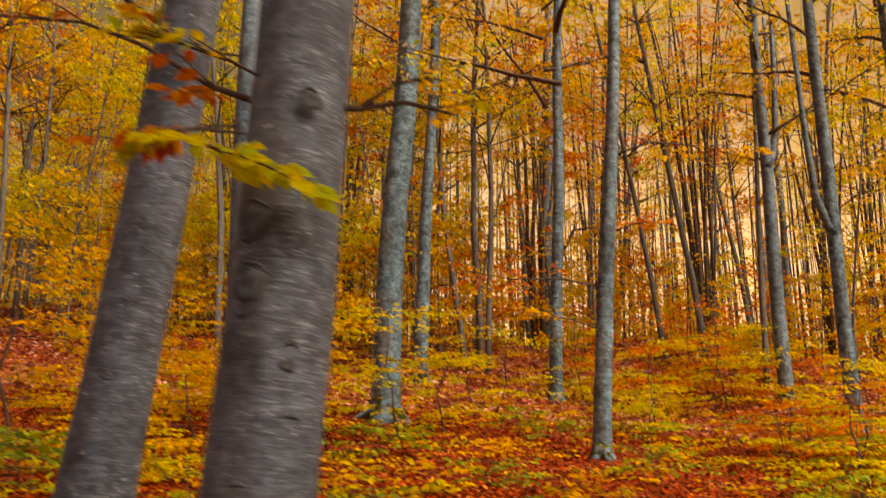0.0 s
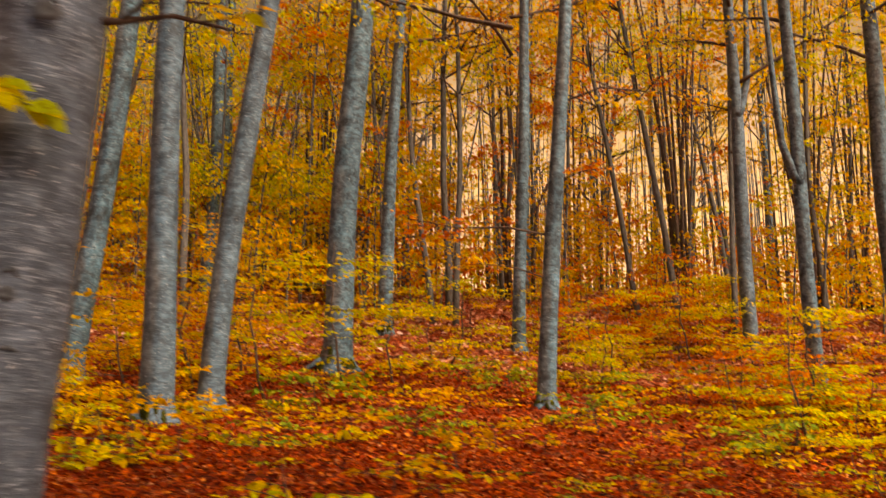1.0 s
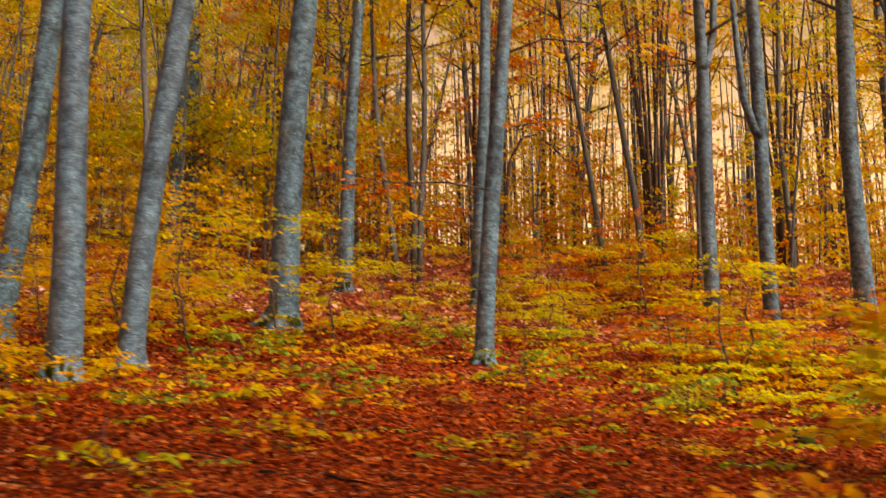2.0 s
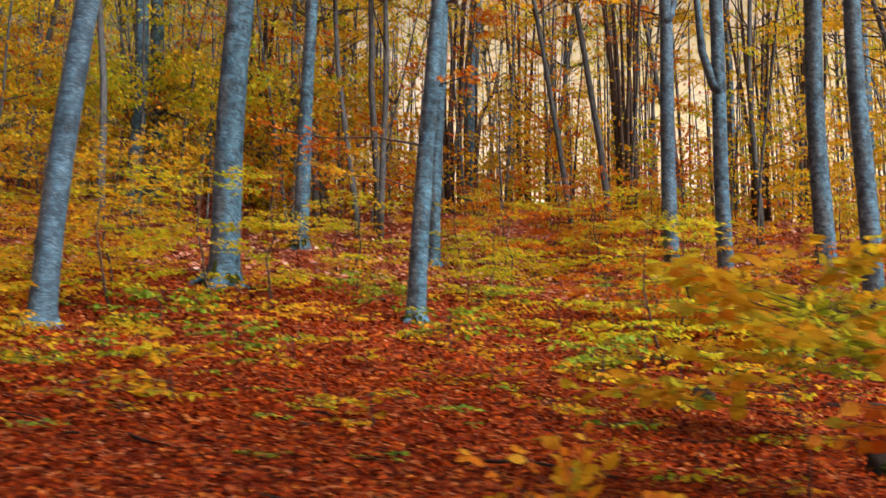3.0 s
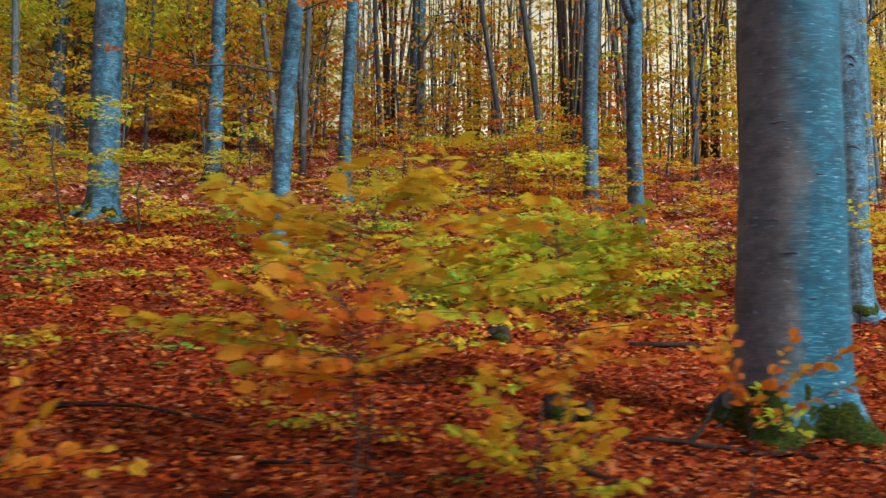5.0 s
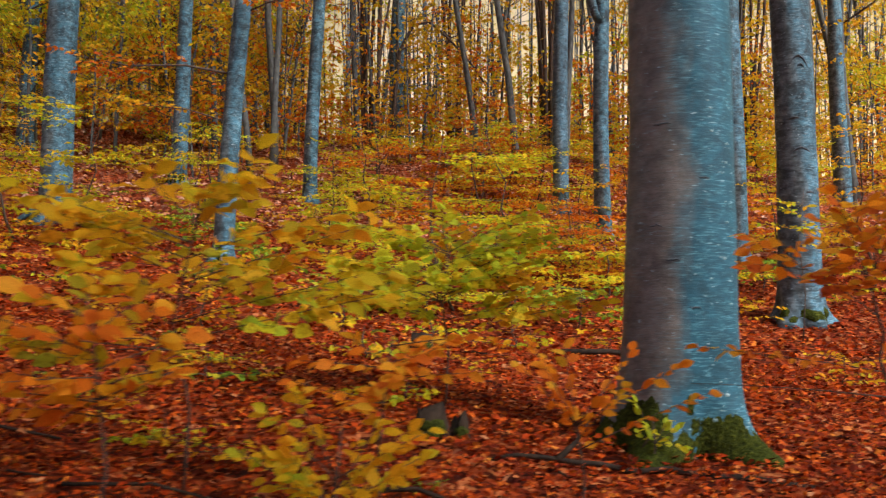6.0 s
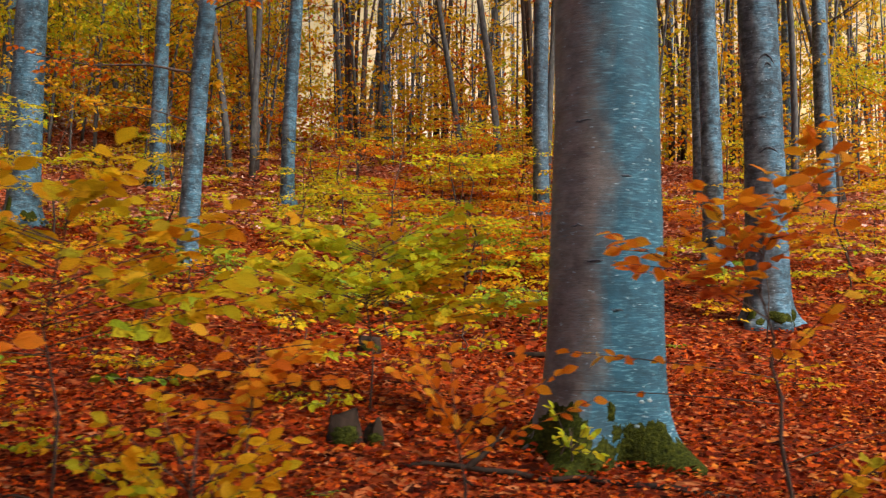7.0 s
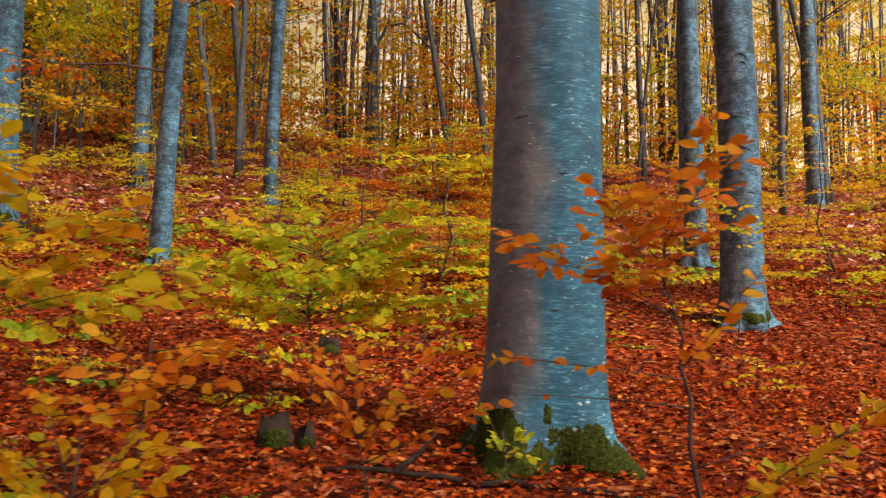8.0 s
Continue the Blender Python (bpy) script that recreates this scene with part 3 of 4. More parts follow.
for n, (x, y, count) in enumerate(((-3.0, 27.3, 8), (2.5, 27.5, 9), (7.2, 29.0, 7), (-0.4, 31.5, 6), (-9.5, 28.5, 7), (9.8, 31.0, 7))):
    stem_clump(x, y, count, 140 + n)

# far woods beyond the crest
r = np.random.RandomState(9)
poles = []
fx, fy = r.uniform(-70, 66, 420), r.uniform(45, 95, 420)
for x, y in zip(fx, fy):
    z, h = float(gz(x, y)), r.uniform(12, 26)
    q = r.normal(0, 0.4, 2)
    poles.append((np.array([(x, y, z - 0.2), (x + q[0] * 0.5, y, z + h * 0.5), (x + q[0], y + q[1], z + h)]), r.uniform(0.05, 0.2), 0.02))
for i in range(150):
    y = r.uniform(27, 52)
    x = r.uniform(-0.5, 0.5) * y
    z, h = float(gz(x, y)), r.uniform(7, 17)
    q = r.normal(0, 0.5, 2)
    poles.append((np.array([(x, y, z - 0.2), (x + q[0] * 0.4, y + q[1] * 0.3, z + h * 0.5), (x + q[0], y + q[1], z + h)]), r.uniform(0.025, 0.06), 0.012))
far_root = tagged(new("far_woods"), "hazy golden beech woods behind the crest", "woodland", kind="stuff")
tagged(part_of("stem_mass", tube_mesh("stem_mass", poles, POLE, 5), far_root), kind="stuff")
cl = r.randint(0, len(fx), 1350)
cz = gz(fx[cl], fy[cl]) + r.uniform(0.5, 1.0, len(cl)) ** 2 * np.where(fy[cl] > 60, 40, 26)
cx, cy = fx[cl] + r.normal(0, 1.8, len(cl)), fy[cl] + r.normal(0, 1.8, len(cl))
ids = np.repeat(np.arange(len(cl)), np.where((cx / cy > -0.14) & (cx / cy < 0.42), 10, 38) * (cx / cy < 0.5))
n = len(ids)
P = np.stack([cx[ids] + r.normal(0, 0.75, n), cy[ids] + r.normal(0, 0.75, n), cz[ids] + r.normal(0, 0.13, n)], 1)
n2 = 1000
uy = r.uniform(25.5, 38, n2)
ux = r.uniform(-0.75, 0.5, n2) * uy
uy[:450], ux[:450] = r.uniform(27.5, 36, 450), r.uniform(-0.25, 0.36, 450) * 31
uid = np.repeat(np.arange(n2), 22)
um = len(uid)
U = np.stack([ux[uid] + r.normal(0, 0.45, um), uy[uid] + r.normal(0, 0.45, um), gz(ux, uy)[uid] + r.uniform(0.2, 1.0, n2)[uid] ** 2 * 3.2 + r.normal(0, 0.07, um)], 1)
thicket = tagged(new("thicket"), "low golden thicket along the crest", "undergrowth", kind="stuff")
for nm, sel, mat in (("foliage", uid % 3 == 0, ORANGE), ("foliage", uid % 3 == 1, YELLOW), ("foliage", uid % 3 == 2, YELLOW_GREEN)):
    k2 = int(sel.sum())
    tagged(part_of(nm, leaf_mesh(nm, U[sel], r.normal(0, 1, (k2, 3)) * (1, 1, 0.3), r.normal(0, 0.9, (k2, 3)) + (0, 0, 1), r.uniform(0.13, 0.2, k2), mat, False), thicket), kind="stuff")
tagged(part_of("foliage", leaf_mesh("foliage", P, r.normal(0, 1, (n, 3)) * (1, 1, 0.3), r.normal(0, 0.6, (n, 3)) + (0, 0, 1), r.uniform(0.17, 0.3, n), GOLD, False), far_root), kind="stuff")


# ---- shrubs of the understorey ----
def shrub_proto(name, seed, height, width, sprays, size, material, label, category, group, order=1, fine=True, tiers=0, flat=0.7):
    """A stem with leafy sprays; with tiers they lie in flat, level layers with gaps between."""
    g = Growth(seed)
    rr = g.r
    pts = [np.array([0, 0, -0.06])]
    for i in range(6):
        pts.append(pts[-1] + np.array([rr.gauss(0, 0.03) * height, rr.gauss(0, 0.03) * height, height * 0.88 / 6]))
    stem = [(np.array(pts), 0.005 + 0.006 * height, 0.003)]
    for i in range(sprays):
        f = rr.uniform(0.25, 1.0)
        if tiers:
            f = 0.22 + 0.76 * ((i % tiers) + rr.uniform(0.0, 0.22)) / tiers
        k = min(int(f * 6), 5)
        b = i * 2.4 + rr.uniform(-0.5, 0.5)
        rise = rr.uniform(-0.02, 0.12) if tiers else rr.uniform(0.02, 0.35)
        L = width * 0.5 * rr.uniform(0.6, 1.15) * (1.15 - 0.5 * f if tiers else 1.0)
        g.spray(pts[k] + (pts[k + 1] - pts[k]) * (f * 6 - k), (math.cos(b), math.sin(b), rise), L, size, 0.004, order, flat, 0.06 if tiers else 0.12)
    root = tagged(new(name), label, category, group)
    part_of("stem", tube_mesh("stem", stem, TWIG, 6), root)
    twigs = g.twigs if fine else [(q[::2] if len(q) > 5 else q, r0, r1) for q, r0, r1 in g.twigs if r0 > 0.003]
    tagged(part_of("twig_mass", tube_mesh("twig_mass", twigs, TWIG, 3), root), kind="stuff")
    tagged(part_of("foliage", g.leaves("foliage", material, fine), root), kind="stuff")
    return root


def scatter(protos, spots, seed, low=0.75, high=1.25):
    rr = random.Random(seed)
    for n, spot in enumerate(spots):
        x, y = spot[:2]
        s = rr.uniform(low, high)
        m = Matrix.Translation((x, y, float(gz(x, y)))) @ Matrix.Rotation(rr.uniform(0, 6.28), 4, "Z")
        if n < len(protos):
            ob = protos[n]
            ob.matrix_basis = m
        else:
            ob = copy_thing(protos[spot[2]] if len(spot) > 2 else rr.choice(protos), m)
        ob.scale = (s, s, s)


us = "understorey beech saplings"
lay_y, lay_o, lay_g = "young beech sapling with layered yellow leaves", "young beech sapling with layered orange leaves", "low beech sapling with yellow-green leaves"
shrubs = [shrub_proto("beech_sapling", 51, 1.5, 2.3, 18, 0.082, YELLOW, lay_y, "sapling", us, fine=False, tiers=4, flat=0.32),
          shrub_proto("beech_sapling", 52, 1.2, 2.2, 15, 0.082, ORANGE, lay_o, "sapling", us, fine=False, tiers=3, flat=0.32),
          shrub_proto("beech_sapling", 53, 2.6, 2.6, 24, 0.085, GOLD, "tall beech sapling with layered golden leaves", "sapling", us, fine=False, tiers=6, flat=0.32),
          shrub_proto("beech_sapling", 54, 0.9, 1.9, 12, 0.08, YELLOW_GREEN, lay_g, "sapling", us, fine=False, tiers=2, flat=0.32),
          shrub_proto("beech_sapling", 55, 2.1, 2.4, 18, 0.08, YELLOW_GREEN, "tall thin beech sapling with yellow-green layers", "sapling", us, fine=False, tiers=5, flat=0.32),
          shrub_proto("beech_sapling", 56, 2.2, 2.6, 18, 0.08, ORANGE, "tall thin beech sapling with level orange layers", "sapling", us, fine=False, tiers=5, flat=0.3)]
rr = random.Random(77)
spots = [(-9.3, 13.5), (1.2, 17.2), (-8.2, 10.9), (0.4, 14.5), (-5.2, 16.4), (0.2, 21.0), (-8.6, 9.5, 0), (-7.9, 12.2, 2), (-4.9, 15.0, 4), (0.9, 19.5, 1), (2.6, 20.5, 1), (-0.6, 20.5, 1), (-1.4, 17.6, 3),
         (3.1, 18.6, 0), (4.9, 16.8, 1), (6.2, 14.4, 2), (7.4, 16.2, 1), (-9.0, 7.6, 0), (-10.4, 8.8, 2), (-8.3, 6.4, 3), (-10.2, 11.8, 0), (-0.9, 9.5, 3), (0.1, 10.2, 3), (-1.6, 11.5, 3), (0.7, 12.5, 3), (-0.4, 13.0, 1), (1.3, 11.0, 3), (6.0, 11.5, 3), (7.6, 12.8, 0), (-6.3, 11.7, 4), (-5.7, 12.5, 4), (-7.1, 10.2, 4), (-4.4, 19.5, 0)]
spots += [(rr.uniform(-3.2, 2.6), rr.uniform(16, 25), rr.choice((5, 4, 4, 0))) for i in range(13)]
spots += [(rr.uniform(-3.0, 1.2), rr.uniform(9, 20), rr.choice((3, 3, 3, 4, 1))) for i in range(20)]
while len(spots) < 146:
    y = rr.uniform(11, 31)
    x = rr.uniform(-0.66, 0.58) * (y + 1) - 1.0
    if -7.6 < x < -2.2 and y > 10 and rr.random() < 0.85:
        continue
    if abs(x + 2.6) < 1.6 and y < 19:
        continue
    right = -2.5 < x < 5.0
    spots.append((x, y, rr.choice((3, 3, 3, 0) if x > 0 and y < 15 else (1, 1, 1, 3, 3, 0) if right else (0, 1, 2, 4, 4, 3))))
scatter(shrubs, spots, 3)

greens = [shrub_proto("bramble_clump", 57, 0.5, 1.3, 14, 0.085, GREEN, "low leafy green clump on the leaf litter", "undergrowth", "green clumps on the slope", fine=False)]
scatter(greens, [(-0.2, 15.8), (0.8, 14.8), (1.6, 15.6), (-4.6, 13.6), (-3.9, 12.8), (-6.4, 9.8), (-2.2, 13.4), (-9.4, 6.2), (-8.6, 5.2), (0.2, 12.2), (2.4, 12.8), (-3.0, 10.4), (-1.5, 8.8), (3.6, 12.2), (-5.2, 8.2), (0.6, 8.9)], 8)

sd = "seedlings in the leaf litter"
seedlings = [shrub_proto("beech_seedling", 61, 0.24, 0.5, 6, 0.068, YELLOW, "small yellow beech seedling in leaf litter", "seedling", sd, 0),
             shrub_proto("beech_seedling", 62, 0.30, 0.6, 7, 0.07, YELLOW_GREEN, "small yellow-green beech seedling in leaf litter", "seedling", sd, 0),
             shrub_proto("beech_seedling", 63, 0.16, 0.45, 5, 0.065, GREEN, "small green seedling in leaf litter", "seedling", sd, 0),
             shrub_proto("beech_seedling", 64, 0.40, 0.75, 9, 0.07, GOLD, "small golden beech seedling in leaf litter", "seedling", sd, 0)]
rr = random.Random(78)
spots = []
while len(spots) < 235:
    y = 3.2 + 15 * rr.random() ** 0.8
    x = rr.uniform(-0.75, 0.58) * (y + 1.2) - 2.2
    if len(spots) < 90:
        x, y = rr.uniform(-11.5, -6.3), rr.uniform(4.2, 10)
    clear = (-5.6 < x < -2.2 and y < 9) or (x > -2.2 and y < 7.5) or x > 1.8
    if clear and rr.random() < 0.8:
        continue
    spots.append((x, y))
scatter(seedlings, spots, 4)
rr = random.Random(83)
clear_spots = [(-3.92, 3.26, 2), (-4.68, 5.69, 2), (-4.08, 4.38, 2), (-3.98, 5.04, 1), (-5.03, 4.89, 0), (-5.92, 6.0, 0), (-3.47, 5.81, 2), (-2.23, 5.7, 1), (-2.6, 4.6, 2), (-1.9, 3.7, 1)]
clear_spots += [(rr.uniform(-6.0, 0.0), rr.uniform(2.9, 7.2), rr.choice((0, 1, 2, 2, 3))) for i in range(30)]
for x, y, kind_of in clear_spots:
    m = Matrix.Translation((x, y, float(gz(x, y)))) @ Matrix.Rotation(rr.uniform(0, 6.28), 4, "Z")
    copy_thing(seedlings[kind_of], m).scale = [rr.uniform(0.45, 0.8)] * 3


# ---- near shrubs, leaf by leaf ----
LEAF_MESH = {m: leaf_single("leaf", m) for m in (ONE_YELLOW, ONE_YG, ONE_ORANGE, ONE_GOLD, ONE_LIME)}
LEAF_MESH[ONE_LITTER] = mesh_from("leaf", CURL_V, LEAF8_F, ONE_LITTER)


def lay(parent, p, h, nrm, s, material):
    """One leaf as an object of its own."""
    h = Vector(h).normalized()
    y = Vector(nrm).cross(h).normalized()
    z = h.cross(y)
    ob = part_of("leaf", LEAF_MESH[material], parent)
    m = Matrix((h, y, z)).transposed().to_4x4()
    ob.matrix_basis = Matrix.Translation(p) @ m @ Matrix.Scale(s, 4)
    return ob


JOINED = {ONE_YELLOW: YELLOW, ONE_YG: YELLOW_GREEN, ONE_ORANGE: ORANGE, ONE_GOLD: GOLD, ONE_LIME: LIME}


def near_shrub(name, x, y, label, category, seed, stem, branches, singles=300, thick=0.0065):
    """stem: points about the foot. branches: (start, end, leaf size, material, side twigs, fill)."""
    root = tagged(new(name), label, category)
    root.location = (x, y, float(gz(x, y)))
    part_of("stem", tube_mesh("stem", [(np.array(stem), thick, 0.003)], TWIG, 7), root)
    for n, (a, b, size, material, order, fill) in enumerate(branches):
        g = Growth(seed * 100 + n, -0.8)
        a, b = np.array(a, float), np.array(b, float)
        if abs(a[0]) + abs(a[1]) < 0.2 and name != "beech_sapling" or len(branches) > 10:
            a = np.array([np.interp(a[2], [q[2] for q in stem], [q[i] for q in stem]) for i in range(3)])
        g.spray(a, b - a, float(np.linalg.norm(b - a)), size, 0.0026, order, 0.7, 0.05, 0.42, fill)
        if not len(g.P):
            continue
        zz = max(0.02, a[2] - 0.14)
        foot = np.array([np.interp(zz, [q[2] for q in stem], [q[i] for q in stem]) for i in range(3)])
        if np.linalg.norm(foot - a) > 0.2:
            g.twigs.append((np.array([foot, (foot + a) / 2 + np.array([0, 0, 0.02]), a]), 0.003, 0.0025))
        br = part_of("branch", tube_mesh("branch", g.twigs, TWIG, 5), root)
        k = min(singles, len(g.P), max(6, int(300 / len(branches))))
        singles -= k
        for p, h, nn, s in list(zip(g.P, g.H, g.N, g.S))[-k:] if k else []:
            lay(br, p, h, nn, s, material)
        if k < len(g.P):
            e = len(g.P) - k
            tagged(part_of("foliage", leaf_mesh("foliage", g.P[:e], g.H[:e], g.N[:e], g.S[:e], JOINED[material], rounded=True), br), kind="stuff")
    return root


def bush_branches(seed, count, reach, low, high, size, pick, order=1, fill=0.9, depth=0.5, right=9.0, rise=0.16):
    rr = random.Random(seed)
    out = []
    for i in range(count):
        a = i * 2.399 + rr.uniform(-0.4, 0.4)
        z = low + (high - low) * rr.random()
        L = reach * rr.uniform(0.6, 1.05) * (1.0 - 0.35 * (z - low) / (high - low))
        s = np.array([0.07 * L * math.cos(a), 0.05 * L * math.sin(a), max(0.1, z - rise)])
        e = np.array([min(right, L * math.cos(a)), depth * L * math.sin(a), z + rr.uniform(-0.02, 0.1)])
        out.append((s, e, size, pick(e, rr), order, fill))
    return out


near_shrub("beech_bush", -1.62, 3.02, "spreading beech bush with golden-yellow leaves", "bush", 7,
           [(0, 0, -0.05), (0.02, 0, 0.3), (-0.05, 0.02, 0.6), (0.03, 0, 0.95)],
           bush_branches(21, 21, 0.90, 0.66, 1.14, 0.090, lambda e, q: ONE_YG if e[0] > 0.72 else ONE_GOLD if q.random() < 0.45 else ONE_YELLOW, depth=0.6)
           + [((-0.02, 0, 0.42), (-0.95, 0.1, 0.58), 0.085, ONE_YELLOW, 1, 0.9), ((-0.02, 0, 0.5), (-0.8, -0.3, 0.62), 0.085, ONE_GOLD, 1, 0.9)])
near_shrub("beech_bush", -0.70, 4.85, "beech bush with lime-green leaves in flat layers", "bush", 8, [(0, 0, -0.05), (0.02, 0, 0.3), (-0.02, 0, 0.6), (0.02, 0, 0.85)],
           bush_branches(22, 42, 0.95, 0.55, 1.08, 0.078, lambda e, q: ONE_LIME if q.random() < 0.8 else ONE_YELLOW))
near_shrub("beech_seedling", -1.03, 2.58, "low yellow beech shoots in leaf litter", "seedling", 9, [(0, 0, -0.05), (0, 0, 0.2), (0.02, 0, 0.4)],
           bush_branches(23, 15, 0.44, 0.16, 0.40, 0.056, lambda e, q: ONE_YELLOW if q.random() < 0.75 else ONE_YG, 1, 0.8))
near_shrub("beech_sapling", -1.61, 2.1, "small orange-gold beech sapling on a thin stem", "sapling", 10, [(0, 0, -0.05), (0.05, 0.02, 0.3), (0.01, 0, 0.68)],
           bush_branches(24, 19, 0.34, 0.44, 0.72, 0.074, lambda e, q: ONE_GOLD if q.random() < 0.4 else ONE_ORANGE, 0, 0.95, 0.8, rise=0.03))
near_shrub("beech_sapling", -0.88, 2.75, "small rust-orange beech sapling on a thin stem", "sapling", 11, [(0, 0, -0.05), (-0.04, 0.02, 0.25), (0.01, 0, 0.68)],
           bush_branches(25, 14, 0.40, 0.46, 0.70, 0.064, lambda e, q: ONE_ORANGE, 0, 0.95, 0.8, rise=0.04))
near_shrub("beech_seedling", -2.68, 2.3, "low orange beech shoots in leaf litter", "seedling", 12, [(0, 0, -0.05), (0, 0, 0.15), (0, 0, 0.3)],
           bush_branches(26, 12, 0.42, 0.14, 0.32, 0.064, lambda e, q: ONE_ORANGE if q.random() < 0.6 else ONE_GOLD, 0))
near_shrub("beech_sapling", 0.76, 2.72, "thin crooked beech sapling with sprays of orange leaves", "sapling", 13,
           [(0.0, 0, -0.05), (0.015, 0, 0.14), (-0.005, 0, 0.3), (-0.035, 0.0, 0.46), (-0.03, 0.0, 0.6), (-0.06, 0, 0.70), (-0.055, -0.02, 0.78), (-0.1, -0.05, 0.9), (-0.16, -0.12, 1.02)],
           [((-0.04, 0, 0.58), (-0.66, 0.05, 0.65), 0.05, ONE_ORANGE, 0, 0.10),
            ((-0.08, -0.04, 0.84), (-0.62, -0.40, 1.10), 0.058, ONE_ORANGE, 1, 0.9),
            ((-0.09, -0.05, 0.88), (-0.42, -0.42, 1.20), 0.058, ONE_ORANGE, 1, 0.9),
            ((-0.12, -0.1, 0.95), (-0.20, -0.48, 1.36), 0.058, ONE_ORANGE, 1, 0.9),
            ((-0.12, -0.1, 0.92), (-0.28, -0.56, 1.30), 0.058, ONE_ORANGE, 1, 0.9),
            ((-0.06, -0.03, 0.7), (0.12, -0.40, 0.98), 0.054, ONE_ORANGE, 0, 0.9),
            ((-0.02, 0, 0.4), (0.30, -0.02, 0.52), 0.05, ONE_GOLD, 0, 0.08),
            ((0.0, 0, 0.2), (0.34, -0.34, 0.66), 0.06, ONE_GOLD, 1, 0.8),
            ((-0.05, 0, 0.66), (-0.72, -0.2, 0.78), 0.046, ONE_ORANGE, 0, 0.8)], thick=0.009)
near_shrub("beech_seedling", 0.26, 4.02, "small lime-green shoot at the mossy trunk foot", "seedling", 15, [(0, 0, -0.05), (0.01, 0, 0.1), (0, 0, 0.2)],
           bush_branches(28, 6, 0.16, 0.08, 0.2, 0.055, lambda e, q: ONE_LIME, 0, 0.8, 0.7))
near_shrub("beech_sapling", 2.85, 8.9, "thin beech sapling with a few yellow leaves", "sapling", 16, [(0, 0, -0.05), (0.04, 0, 0.5), (-0.02, 0, 1.05), (0.05, 0, 1.55)],
           bush_branches(29, 11, 0.62, 0.95, 1.6, 0.07, lambda e, q: ONE_YELLOW if q.random() < 0.6 else ONE_YG, 0, 0.8, 0.6, rise=0.06))
near_shrub("beech_seedling", -0.26, 2.85, "low rust-orange beech shoots", "seedling", 14, [(0, 0, -0.05), (0.03, 0.01, 0.25), (0, 0, 0.42)],
           bush_branches(27, 8, 0.42, 0.5, 0.7, 0.052, lambda e, q: ONE_ORANGE, 0, 0.8))


# uncountable shoots further up the slope
g = Growth(71)
rr = g.r
for i in range(250):
    y = rr.uniform(6, 24)
    x = rr.uniform(-0.72, 0.56) * (y + 1.2) - 2.2
    if (-5.2 < x < -2.0 and y < 10) or (x > -2 and y < 8) or (x > 1.8 and rr.random() < 0.65):
        continue
    z = float(gz(x, y))
    for q in range(rr.randint(3, 6)):
        a = rr.uniform(0, 6.28)
        g.spray((x, y, z + rr.uniform(0.08, 0.3)), (math.cos(a), math.sin(a), 0.15), rr.uniform(0.2, 0.5), 0.085, 0.003, 0, 0.5)
shoots = tagged(new("ground_shoots", g.leaves("ground_shoots", YELLOW, False)), "scattered yellow beech shoots over the leaf litter", "undergrowth", kind="stuff")


# ---- side branches of the big beeches ----
def side_branch(tree, pts, r0, sprays, size, material, seed, reach=0.6, fill=0.9, order=1, fine=True, tilt=-0.25):
    """A branch through points about the tree's foot, with leafy sprays along it."""
    g = Growth(seed, tilt)
    rr = g.r
    pts = [np.array(p, float) for p in pts]
    for i in range(sprays):
        f = rr.uniform(0.25, 1.0) * (len(pts) - 1)
        k = min(int(f), len(pts) - 2)
        at = pts[k] + (pts[k + 1] - pts[k]) * (f - k)
        along = pts[k + 1] - pts[k]
        along = along / np.linalg.norm(along)
        sd = np.cross(along, (0, 0, 1.0)) * rr.choice((-1, 1))
        g.spray(at, along * 0.6 + sd * rr.uniform(0.3, 1.0) + np.array([0, 0, rr.gauss(0.02, 0.12)]), reach * rr.uniform(0.5, 1.1), size, 0.004, order, 0.5, 0.12, 0.55, fill)
    br = part_of("branch", tube_mesh("branch", [(np.array(pts), r0, 0.005)] + g.twigs, TWIG, 6), tree)
    if g.P:
        tagged(part_of("foliage", g.leaves("foliage", material, fine), br), kind="stuff")
    return br


zs = float(gz(-6.135, 1.42))
side_branch(near_stout, [(0.02, 0.02, 1.30 - zs), (-0.09, 0.02, 1.33 - zs), (-0.22, 0.05, 1.39 - zs), (-0.35, 0.08, 1.48 - zs), (-0.50, 0.1, 1.58 - zs), (-0.75, 0.15, 1.70 - zs), (-1.2, 0.3, 1.82 - zs)], 0.014, 5, 0.08, ORANGE, 201, 0.35)
side_branch(near_stout, [(0.0, -0.05, 1.36 - zs), (-0.12, -0.1, 1.41 - zs), (-0.3, -0.12, 1.47 - zs), (-0.5, -0.12, 1.50 - zs)], 0.006, 8, 0.08, YELLOW_GREEN, 209, 0.22, 0.9, 0, tilt=-1.4)
side_branch(near_stout, [(0.16, 0.02, 1.29 - zs), (0.3, 0.06, 1.31 - zs), (0.45, 0.12, 1.36 - zs), (0.62, 0.2, 1.35 - zs)], 0.015, 2, 0.07, GOLD, 202, 0.25)
side_branch(near_stout, [(0.3, 0.06, 1.31 - zs), (0.42, 0.05, 1.40 - zs), (0.58, 0.1, 1.44 - zs)], 0.009, 2, 0.07, GOLD, 210, 0.22, 0.8, 0)
side_branch(near_stout, [(-0.06, -0.08, 1.16 - zs), (-0.2, -0.16, 1.14 - zs), (-0.28, -0.22, 1.10 - zs), (-0.12, -0.26, 1.04 - zs), (0.03, -0.28, 0.98 - zs), (0.15, -0.30, 0.92 - zs)], 0.006, 16, 0.095, LIME, 203, 0.2, 1.0, 0, tilt=-1.6)
